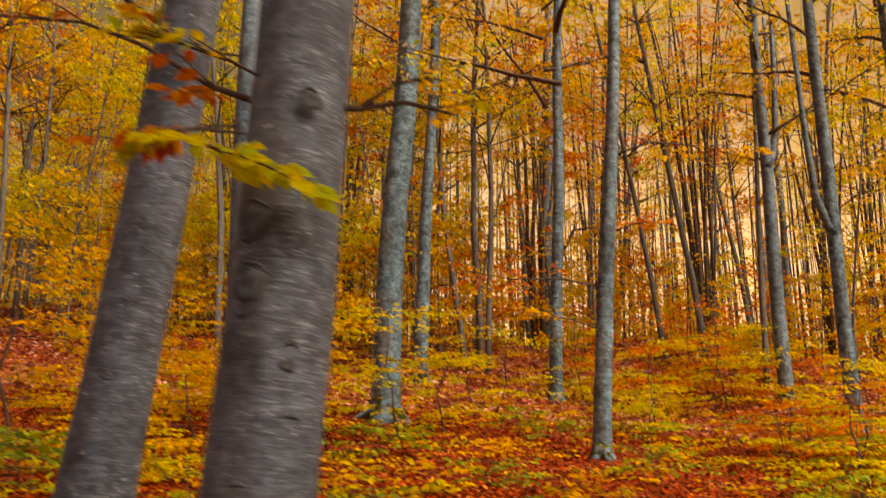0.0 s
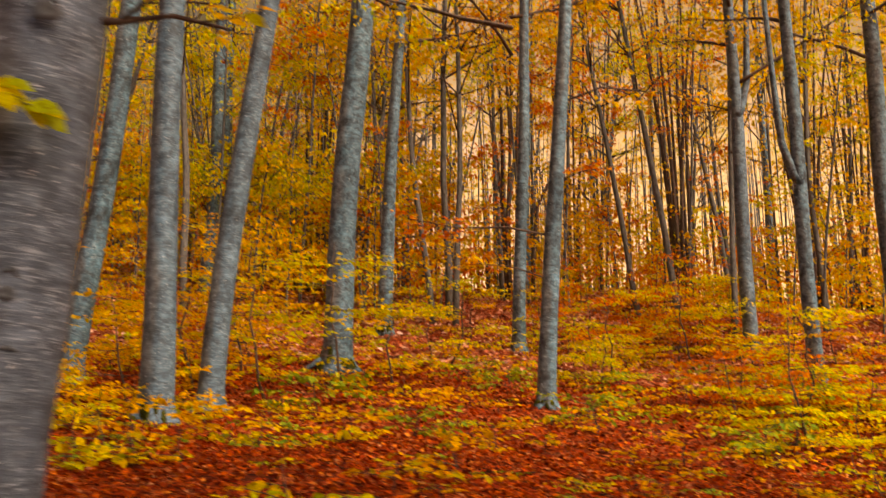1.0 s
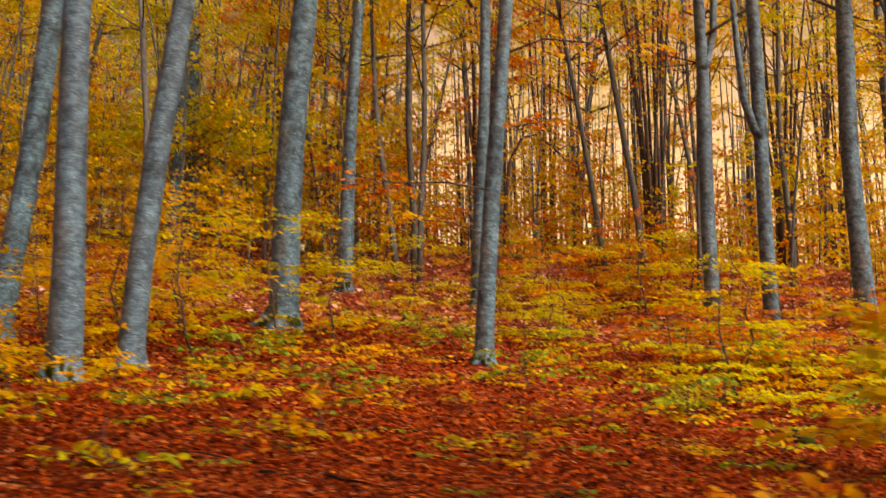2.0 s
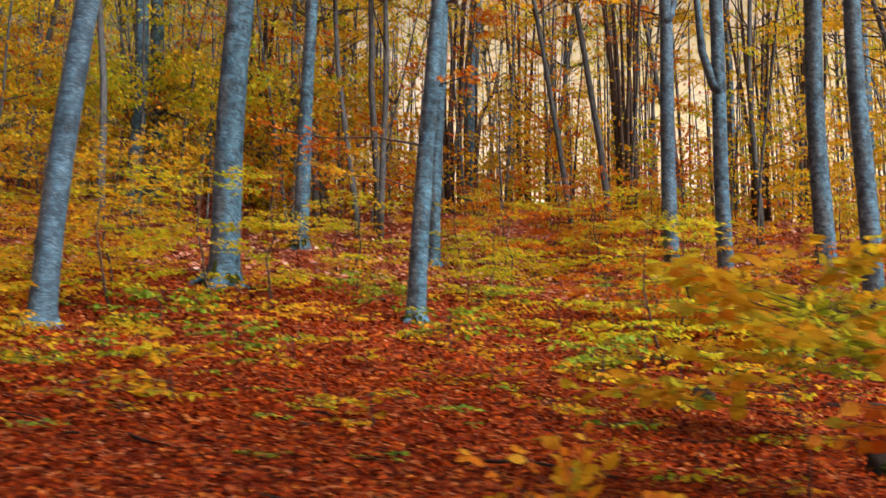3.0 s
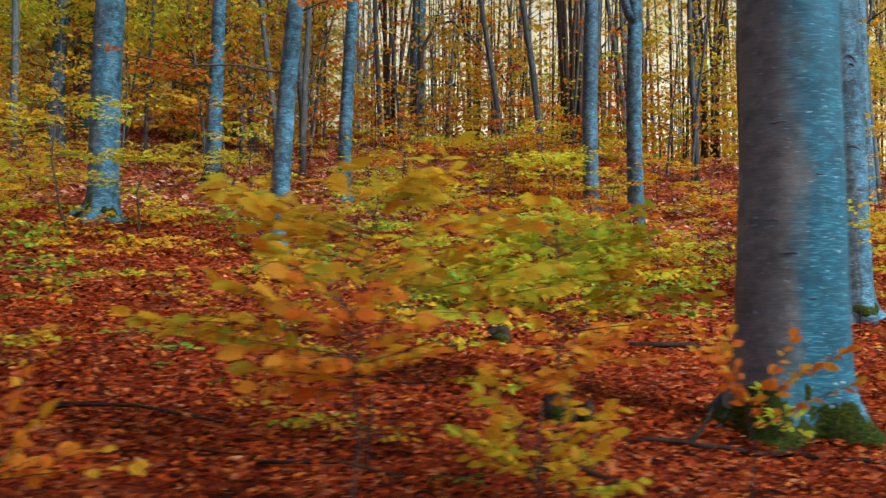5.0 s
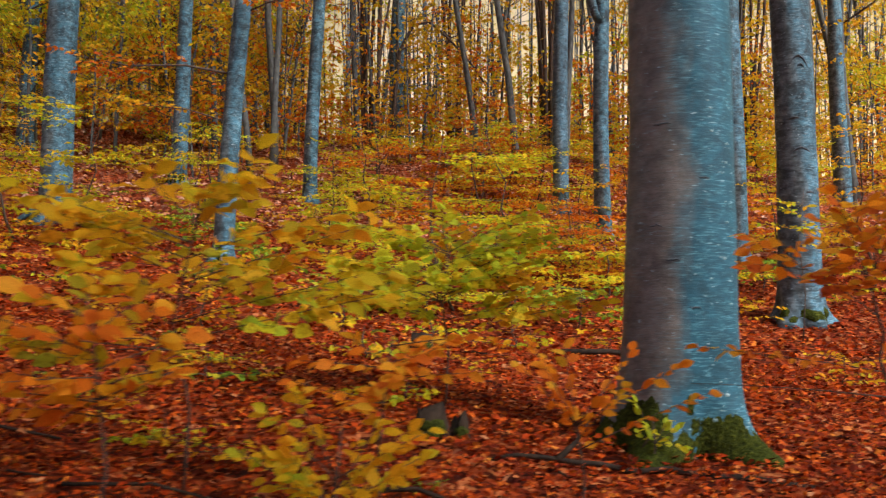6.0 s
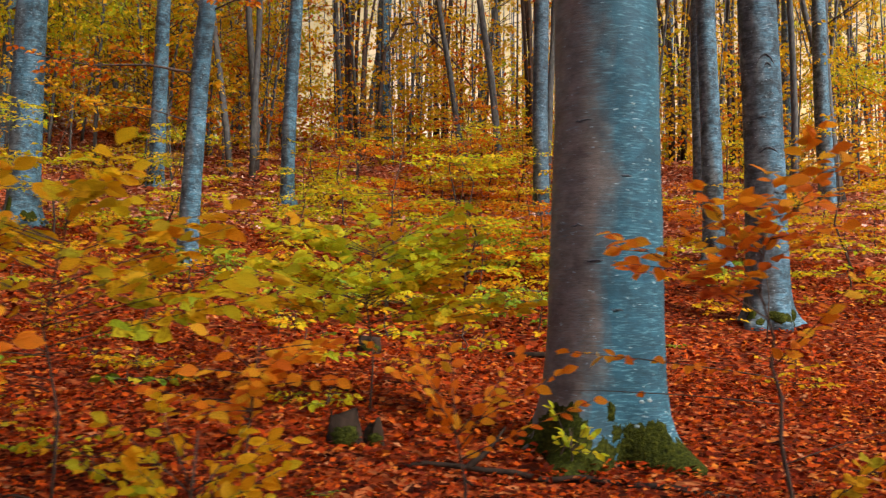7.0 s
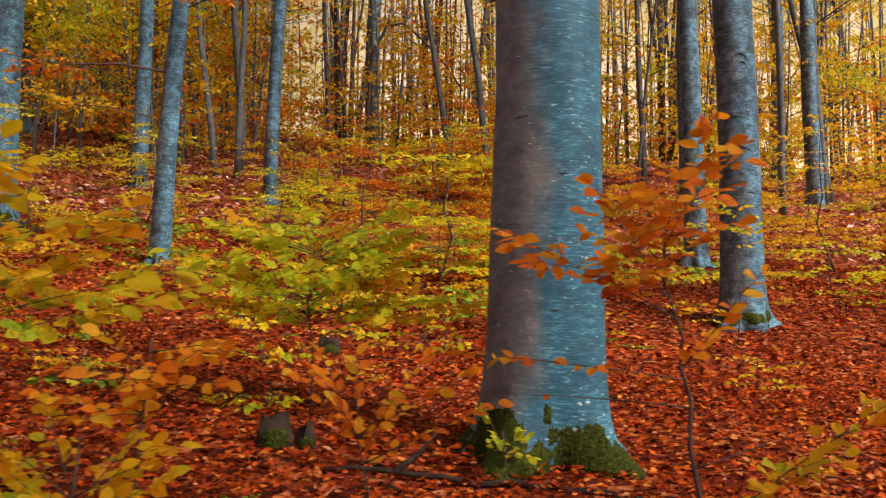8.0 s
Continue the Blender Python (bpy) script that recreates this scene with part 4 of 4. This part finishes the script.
side_branch(near_stout, [(-0.08, -0.05, 1.20 - zs), (-0.25, -0.12, 1.16 - zs), (-0.42, -0.15, 1.08 - zs)], 0.005, 6, 0.08, ORANGE, 204, 0.18, 0.9, 0, tilt=-1.4)
slim = [o for o in bpy.data.objects if o.name.startswith("beech_tree") and abs(o.location.x + 3.54) < 0.01][0]
side_branch(slim, [(0.15, 0, 2.4), (-0.5, -0.1, 2.5), (-1.2, -0.2, 2.47), (-1.9, -0.2, 2.6)], 0.02, 9, 0.085, ORANGE, 205, 0.9)
side_branch(slim, [(0.2, 0, 3.2), (0.6, -0.2, 3.3), (1.1, -0.3, 3.35)], 0.012, 5, 0.085, ORANGE, 206, 0.5)
side_branch(slim, [(0.15, 0, 1.75), (-0.4, -0.2, 1.9), (-1.1, -0.35, 1.95)], 0.012, 6, 0.085, GOLD, 207, 0.8)
side_branch(slim, [(0.3, 0, 4.4), (0.9, -0.1, 4.6), (1.8, 0.1, 4.6), (2.6, 0.2, 4.75)], 0.02, 6, 0.085, GOLD, 208, 0.8)


# ---- knots and scars on the bark ----
def knot(tree, axis, z, angle, r, size, label="dark branch scar", material=None):
    """A raised ring with a sunken eye on the trunk's skin, at an angle from the camera's side."""
    a = radians(angle)
    out = Vector((math.sin(a), -math.cos(a), 0))
    side = Vector((math.cos(a), math.sin(a), 0))
    c = Vector((axis, 0, z)) + out * (r * 0.97)
    verts, faces, n = [], [], 18
    prof = [(1.25, -0.10), (1.0, 0.10), (0.72, 0.20), (0.45, 0.08), (0.2, -0.02)]
    for q, h in prof:
        for i in range(n):
            b = 2 * math.pi * i / n
            wob = 1 + 0.12 * math.sin(3 * b + z * 5) + 0.08 * math.sin(5 * b)
            u, v = q * size * wob * math.cos(b), q * size * 0.75 * wob * math.sin(b)
            p = c + side * u + Vector((0, 0, v)) + out * (h * size * 0.7 - (u * u) / (2 * r))
            verts.append(tuple(p))
    for j in range(len(prof) - 1):
        for i in range(n):
            i2 = (i + 1) % n
            faces.append((j * n + i, j * n + i2, (j + 1) * n + i2, (j + 1) * n + i))
    faces.append(tuple((len(prof) - 1) * n + i for i in range(n)))
    return part_of("knot", mesh_from("knot", verts, faces, material or KNOT), tree, label)


def brow_scar(tree, shape, z, angle, half, drop, r=0.011):
    """An arched fold of bark over an old branch scar."""
    pts = []
    for i in range(13):
        f = i / 6 - 1
        a = radians(angle + half * f) - math.pi / 2
        pts.append(shape(a, z - drop * abs(f) ** 1.6 + 0.012 * noise.noise((f * 3, z * 7, angle)), -0.004 + 0.006 * (1 - f * f)))
    mesh = tube_mesh("bark_fold", [(np.array(pts[6:]), r, 0.003), (np.array(pts[6::-1]), r, 0.003)], KNOT, 8)
    return part_of("bark_fold", mesh, tree, "dark arched fold of bark")


for z, ang, size in ((1.09, -26, 0.055), (1.30, -30, 0.05), (1.70, 22, 0.035), (0.85, 28, 0.022), (0.6, 5, 0.016)):
    knot(near_stout, 0.060 * z, z, ang, 0.172, size)
for z, ang, half, drop in ((1.17, -26, 26, 0.05), (1.15, -26, 19, 0.05), (1.00, -26, 20, -0.04), (1.38, -30, 24, 0.05), (1.24, -30, 17, -0.03), (1.76, 22, 14, 0.03), (0.92, 27, 10, 0.02), (0.5, -8, 9, 0.004), (0.7, 34, 12, 0.006)):
    brow_scar(near_stout, SHAPES[near_stout.name], z, ang, half, drop, 0.007)
for z, ang, size in ((0.75, 10, 0.02), (1.1, 20, 0.018)):
    knot(near_leaning, 0.087 * z, z, ang, 0.145, size)
thick = [o for o in bpy.data.objects if o.name.startswith("beech_tree") and abs(o.location.x - 3.30) < 0.01][0]
for z, ang, half, drop in ((1.95, -8, 32, 0.08), (3.0, -4, 34, 0.16), (2.9, 2, 12, 0.05), (1.45, 10, 14, 0.02), (2.3, -24, 16, 0.02)):
    brow_scar(thick, SHAPES[thick.name], z, ang, half, drop, 0.013)
for z, ang, half, drop in ((0.95, -20, 9, 0.006), (1.35, 12, 7, 0.004), (1.62, -32, 10, 0.008), (0.72, 2, 6, 0.004), (1.12, -40, 8, 0.006)):
    brow_scar(mossy, SHAPES[mossy.name], z, ang, half, drop, 0.004)
for z, ang, size in ((1.25, -12, 0.02), (1.75, 20, 0.02), (0.62, 12, 0.015), (1.55, -30, 0.018)):
    knot(mossy, 0.039 * z, z, ang, 0.27, size)


# ---- moss and roots at the foot of the massive beech ----
def moss_cushion(tree, shape, z, angle, wide, tall, seed, thick=0.02, material=None, n=34, m=9):
    """One lumpy moss cushion with a ragged rim on the skin of a foot; the angle is from the camera's side."""
    a0 = radians(angle) - math.pi / 2
    verts, faces = [shape(a0, z, thick)], []
    for j in range(1, m + 1):
        f = j / m
        for i in range(n):
            b = 2 * math.pi * i / n
            rag = 0.30 * noise.noise((2 * math.cos(b), 2 * math.sin(b), seed)) + 0.22 * noise.noise((5 * math.cos(b), 5 * math.sin(b), seed)) + 0.14 * noise.noise((11 * math.cos(b), 11 * math.sin(b), seed))
            rim = f * (1 + rag)
            lift = thick * (1 - f ** 4) - min(0.006, thick) * f + min(0.009, thick * 0.6) * noise.noise((9 * f * math.cos(b), 9 * f * math.sin(b), seed + 3))
            verts.append(shape(a0 + radians(wide) * rim * math.cos(b), z + tall * rim * math.sin(b), lift))
    faces = [(0, 1 + i, 1 + (i + 1) % n) for i in range(n)]
    for j in range(m - 1):
        for i in range(n):
            i2 = (i + 1) % n
            faces.append((1 + j * n + i, 1 + (j + 1) * n + i, 1 + (j + 1) * n + i2, 1 + j * n + i2))
    return part_of("moss", mesh_from("moss", verts, faces, material or MOSS), tree, "deep green cushion moss")


def moss_belt(tree, shape, a0, a1, top, count, seed):
    rr = random.Random(seed)
    for i in range(count):
        f = (i + rr.uniform(0.2, 0.8)) / count
        z = top * rr.uniform(0.0, 0.8)
        moss_cushion(tree, shape, z, a0 + (a1 - a0) * f, rr.uniform(7, 15), top * rr.uniform(0.25, 0.5), seed * 9.7 + i, rr.uniform(0.012, 0.026))


def root_limb(tree, a, start, reach, r, seed):
    rr = random.Random(seed)
    d = np.array([math.sin(radians(a)), -math.cos(radians(a)), 0])
    pts = [d * start + np.array([0, 0, 0.20]), d * (start + reach * 0.3) + np.array([0, 0, 0.10]), d * (start + reach * 0.65) + np.array([rr.gauss(0, 0.02), 0, 0.03]), d * (start + reach) + np.array([rr.gauss(0, 0.05), 0, -0.08])]
    base = np.array(tree.location)
    for p in pts[1:]:
        p[2] += float(gz(base[0] + p[0], base[1] + p[1])) - base[2]
    return part_of("root", tube_mesh("root", [(np.array(pts), r, r * 0.45)], BARK, 10), tree)


shape = SHAPES[mossy.name]
for n, (a, reach, r) in enumerate(((150, 0.3, 0.07), (-140, 0.3, 0.07))):
    root_limb(mossy, a, 0.28, reach, r, n)
for n, (z1, a1, wide, tall, fat) in enumerate(((0.10, -62, 30, 0.15, 0.012), (0.17, -40, 19, 0.13, 0.010), (0.05, -30, 22, 0.10, 0.014), (0.25, -2, 6, 0.06, 0.007), (0.15, 4, 7, 0.07, 0.008),
                                              (0.02, -4, 14, 0.07, 0.010), (0.08, 28, 20, 0.13, 0.014), (0.03, 46, 17, 0.10, 0.012), (0.15, 16, 8, 0.07, 0.008), (0.06, 84, 14, 0.09, 0.010), (0.08, -105, 22, 0.14, 0.012), (0.2, -58, 16, 0.10, 0.009), (0.02, 18, 16, 0.08, 0.012), (0.0, -16, 14, 0.09, 0.012), (0.03, 62, 12, 0.08, 0.010), (0.06, -8, 9, 0.10, 0.009), (0.05, 8, 12, 0.09, 0.010), (0.14, 36, 9, 0.09, 0.009), (0.16, -26, 8, 0.08, 0.008))):
    moss_cushion(mossy, shape, z1, a1, wide, tall, 11.3 + 7.7 * n, fat)
rl = random.Random(91)
for i in range(46):
    a1, z1 = rl.gauss(46, 22), rl.choice((rl.uniform(0.08, 0.4), rl.uniform(0.2, 1.9)))
    w1 = rl.uniform(0.8, 3.2)
    patch = moss_cushion(mossy, shape, z1, a1, w1, w1 * 0.0045 * rl.uniform(0.3, 1.1), 300 + i, 0.0035, LICHEN, 20, 5)
    patch.name = "lichen"
    tagged(patch, "pale crusty lichen patch")
moss_belt(thick, SHAPES[thick.name], -80, 70, 0.14, 8, 4)
rough = [o for o in bpy.data.objects if o.name.startswith("beech_tree") and abs(o.location.x + 6.70) < 0.01][0]
for n, (a, reach, r) in enumerate(((-70, 0.3, 0.06), (60, 0.35, 0.06))):
    root_limb(rough, a, 0.27, reach, r, 30 + n)
moss_belt(rough, SHAPES[rough.name], -100, -15, 0.35, 7, 5)
moss_belt(rough, SHAPES[rough.name], 20, 95, 0.2, 6, 6)
for x0, z1 in ((-7.70, 0.2), (-3.54, 0.1), (-6.34, 0.25)):
    t0 = [o for o in bpy.data.objects if o.name.startswith("beech_tree") and abs(o.location.x - x0) < 0.01][0]
    moss_belt(t0, SHAPES[t0.name], -90, 60, z1, 6, 17 + int(-x0))


# ---- dead wood on the floor ----
def fallen_branch(points, r0, r1, label, twigs=()):
    pts = [np.array((x, y, float(gz(x, y)) + dz)) for x, y, dz in points]
    root = tagged(new("fallen_branch", tube_mesh("fallen_branch", [(np.array(pts), r0, r1)], DEAD, 9)), label, "dead branch")
    for a in twigs:
        q = [np.array((x, y, float(gz(x, y)) + dz)) for x, y, dz in a]
        part_of("side_twig", tube_mesh("side_twig", [(np.array(q), r1, 0.003)], DEAD, 6), root)
    return root


fallen_branch([(-0.50, 3.83, 0.005), (-0.38, 3.87, 0.03), (-0.25, 3.85, 0.045), (-0.12, 3.90, 0.03), (0.0, 3.92, 0.03), (0.14, 3.88, 0.012), (0.3, 3.89, 0.02), (0.45, 3.83, 0.0), (0.62, 3.8, 0.006), (0.9, 3.72, -0.01)], 0.010, 0.018, "rotting dark branch half buried in fallen leaves", [[(-0.2, 3.86, 0.04), (-0.1, 3.98, 0.1), (-0.02, 4.1, 0.17)]])
fallen_branch([(-1.05, 3.15, 0.03), (-0.8, 3.2, 0.05), (-0.6, 3.17, 0.02)], 0.012, 0.008, "short dead stick on fallen leaves")
fallen_branch([(-3.05, 3.6, 0.02), (-2.7, 3.66, 0.05), (-2.3, 3.62, 0.03)], 0.010, 0.006, "thin dead stick on fallen leaves")
fallen_branch([(-2.0, 2.9, 0.02), (-1.7, 2.95, 0.04), (-1.45, 2.9, 0.02)], 0.008, 0.005, "thin dead stick on fallen leaves")
fallen_branch([(0.2, 7.4, 0.02), (0.7, 7.5, 0.06), (1.3, 7.45, 0.03)], 0.03, 0.018, "mossy dead branch on fallen leaves")


# thin dark sticks strewn over the litter
rs = random.Random(57)
for i in range(34):
    x, y, a, L = rs.uniform(-6.0, 1.8), rs.uniform(2.4, 7.0), rs.uniform(-0.7, 0.7), rs.uniform(0.12, 0.4)
    if math.hypot(x - 0.47, y - 4.45) < 0.6:
        continue
    line = [(x + L * f * math.cos(a), y + L * f * math.sin(a) + 0.02 * rs.uniform(-1, 1), 0.02 + 0.012 * rs.uniform(-1, 1)) for f in (0, 0.33, 0.66, 1)]
    fallen_branch(line, rs.uniform(0.005, 0.011), 0.003, "thin dark stick lying on fallen leaves")


def stump(x, y, r, h, seed, label, peak=0.0):
    rr = random.Random(seed)
    verts, faces, n, m = [], [], 16, 6
    for j in range(m):
        f = j / (m - 1)
        for i in range(n):
            a = 2 * math.pi * i / n
            q = r * (1.25 - (0.35 + 0.5 * peak) * f ** (0.5 + peak)) * (1 + 0.12 * math.sin(3 * a + seed) + 0.05 * rr.uniform(-1, 1))
            verts.append((q * math.cos(a), q * math.sin(a), -0.05 + f * (h + 0.05) * (1 + 0.25 * math.sin(2 * a + seed) + 0.3 * f * rr.uniform(-1, 1))))
    for j in range(m - 1):
        for i in range(n):
            i2 = (i + 1) % n
            faces.append((j * n + i, j * n + i2, (j + 1) * n + i2, (j + 1) * n + i))
    faces.append(tuple((m - 1) * n + i for i in range(n)))
    root = tagged(new("tree_stump", mesh_from("tree_stump", verts, faces, DEAD)), label, "stump")
    root.location = (x, y, float(gz(x, y)))
    moss_cushion(root, lambda a, z, raised=0.0: ((r * (1.28 - 0.35 * (max(z, 0) / h) ** 0.5) + raised) * math.cos(a), (r * (1.28 - 0.35 * (max(z, 0) / h) ** 0.5) + raised) * math.sin(a), z), h * 0.4, 15, 50, h * 0.4, seed, 0.012)
    return root


stump(-0.77, 4.2, 0.085, 0.11, 1.0, "small rotten pointed stump with moss in the leaf litter", 0.3)
stump(-0.63, 4.24, 0.05, 0.07, 3.0, "low rotten stump shard in the leaf litter", 0.1)
stump(-0.89, 7.2, 0.10, 0.10, 4.0, "small dark rotten stump in the leaf litter")
fallen_branch([(0.20, 4.06, 0.0), (0.23, 4.08, 0.08), (0.28, 4.12, 0.13), (0.30, 4.16, 0.2), (0.36, 4.20, 0.27)], 0.006, 0.004, "pale bent twig leaning on a mossy trunk foot")
stump(-1.45, 1.95, 0.07, 0.12, 2.0, "small dark rotten stump in the leaf litter")

# bent dead sapling near the crest
lean_root = tagged(new("dead_tree"), "dark dead sapling bent over in an arch on the slope", "dead tree")
lean_root.location = (-2.3, 27.2, float(gz(-2.3, 27.2)))
lean_pts = np.array([(0, 0, -0.2), (0.05, 0, 1.6), (0.2, 0, 3.1), (0.6, 0, 3.9), (1.1, 0, 4.0), (1.7, 0.1, 3.5), (2.4, 0.1, 2.7), (2.9, 0, 1.9)])
part_of("stem", tube_mesh("stem", [(lean_pts, 0.075, 0.022)], TWIG, 8), lean_root)
rl = random.Random(64)
for k in (2, 3, 3, 4, 4, 5, 5, 6, 6):
    p, dx, dz = lean_pts[k], rl.uniform(0.2, 0.9), rl.uniform(-0.8, 0.9)
    part_of("branch", tube_mesh("branch", [(np.array([p, p + np.array([dx * 0.5, 0.1, dz * 0.6]), p + np.array([dx, 0.2, dz])]), 0.022, 0.006)], TWIG, 5), lean_root)

# single fallen leaves on top of the litter, along the nearest stretch
r = np.random.RandomState(40)
for i in range(300):
    y = r.uniform(2.3, 4.6)
    x = r.uniform(-4.5, 1.6)
    a = r.uniform(0, 6.28)
    lay(ground, (x, y, float(gz(x, y)) + r.uniform(0.02, 0.045)), (math.cos(a), math.sin(a), r.normal(0, 0.25)), (r.normal(0, 0.35), r.normal(0, 0.35) - 0.1, 1), 0.055 * r.uniform(0.7, 1.2), ONE_LITTER)

# tall orange crowns up the slope
for x, y in ((-1.4, 27.0), (0.2, 29.5), (-2.6, 25.0), (2.4, 26.5)):
    copy_thing(protos[3], Matrix.Translation((x, y, float(gz(x, y)))) @ Matrix.Rotation(x * 3, 4, "Z"))
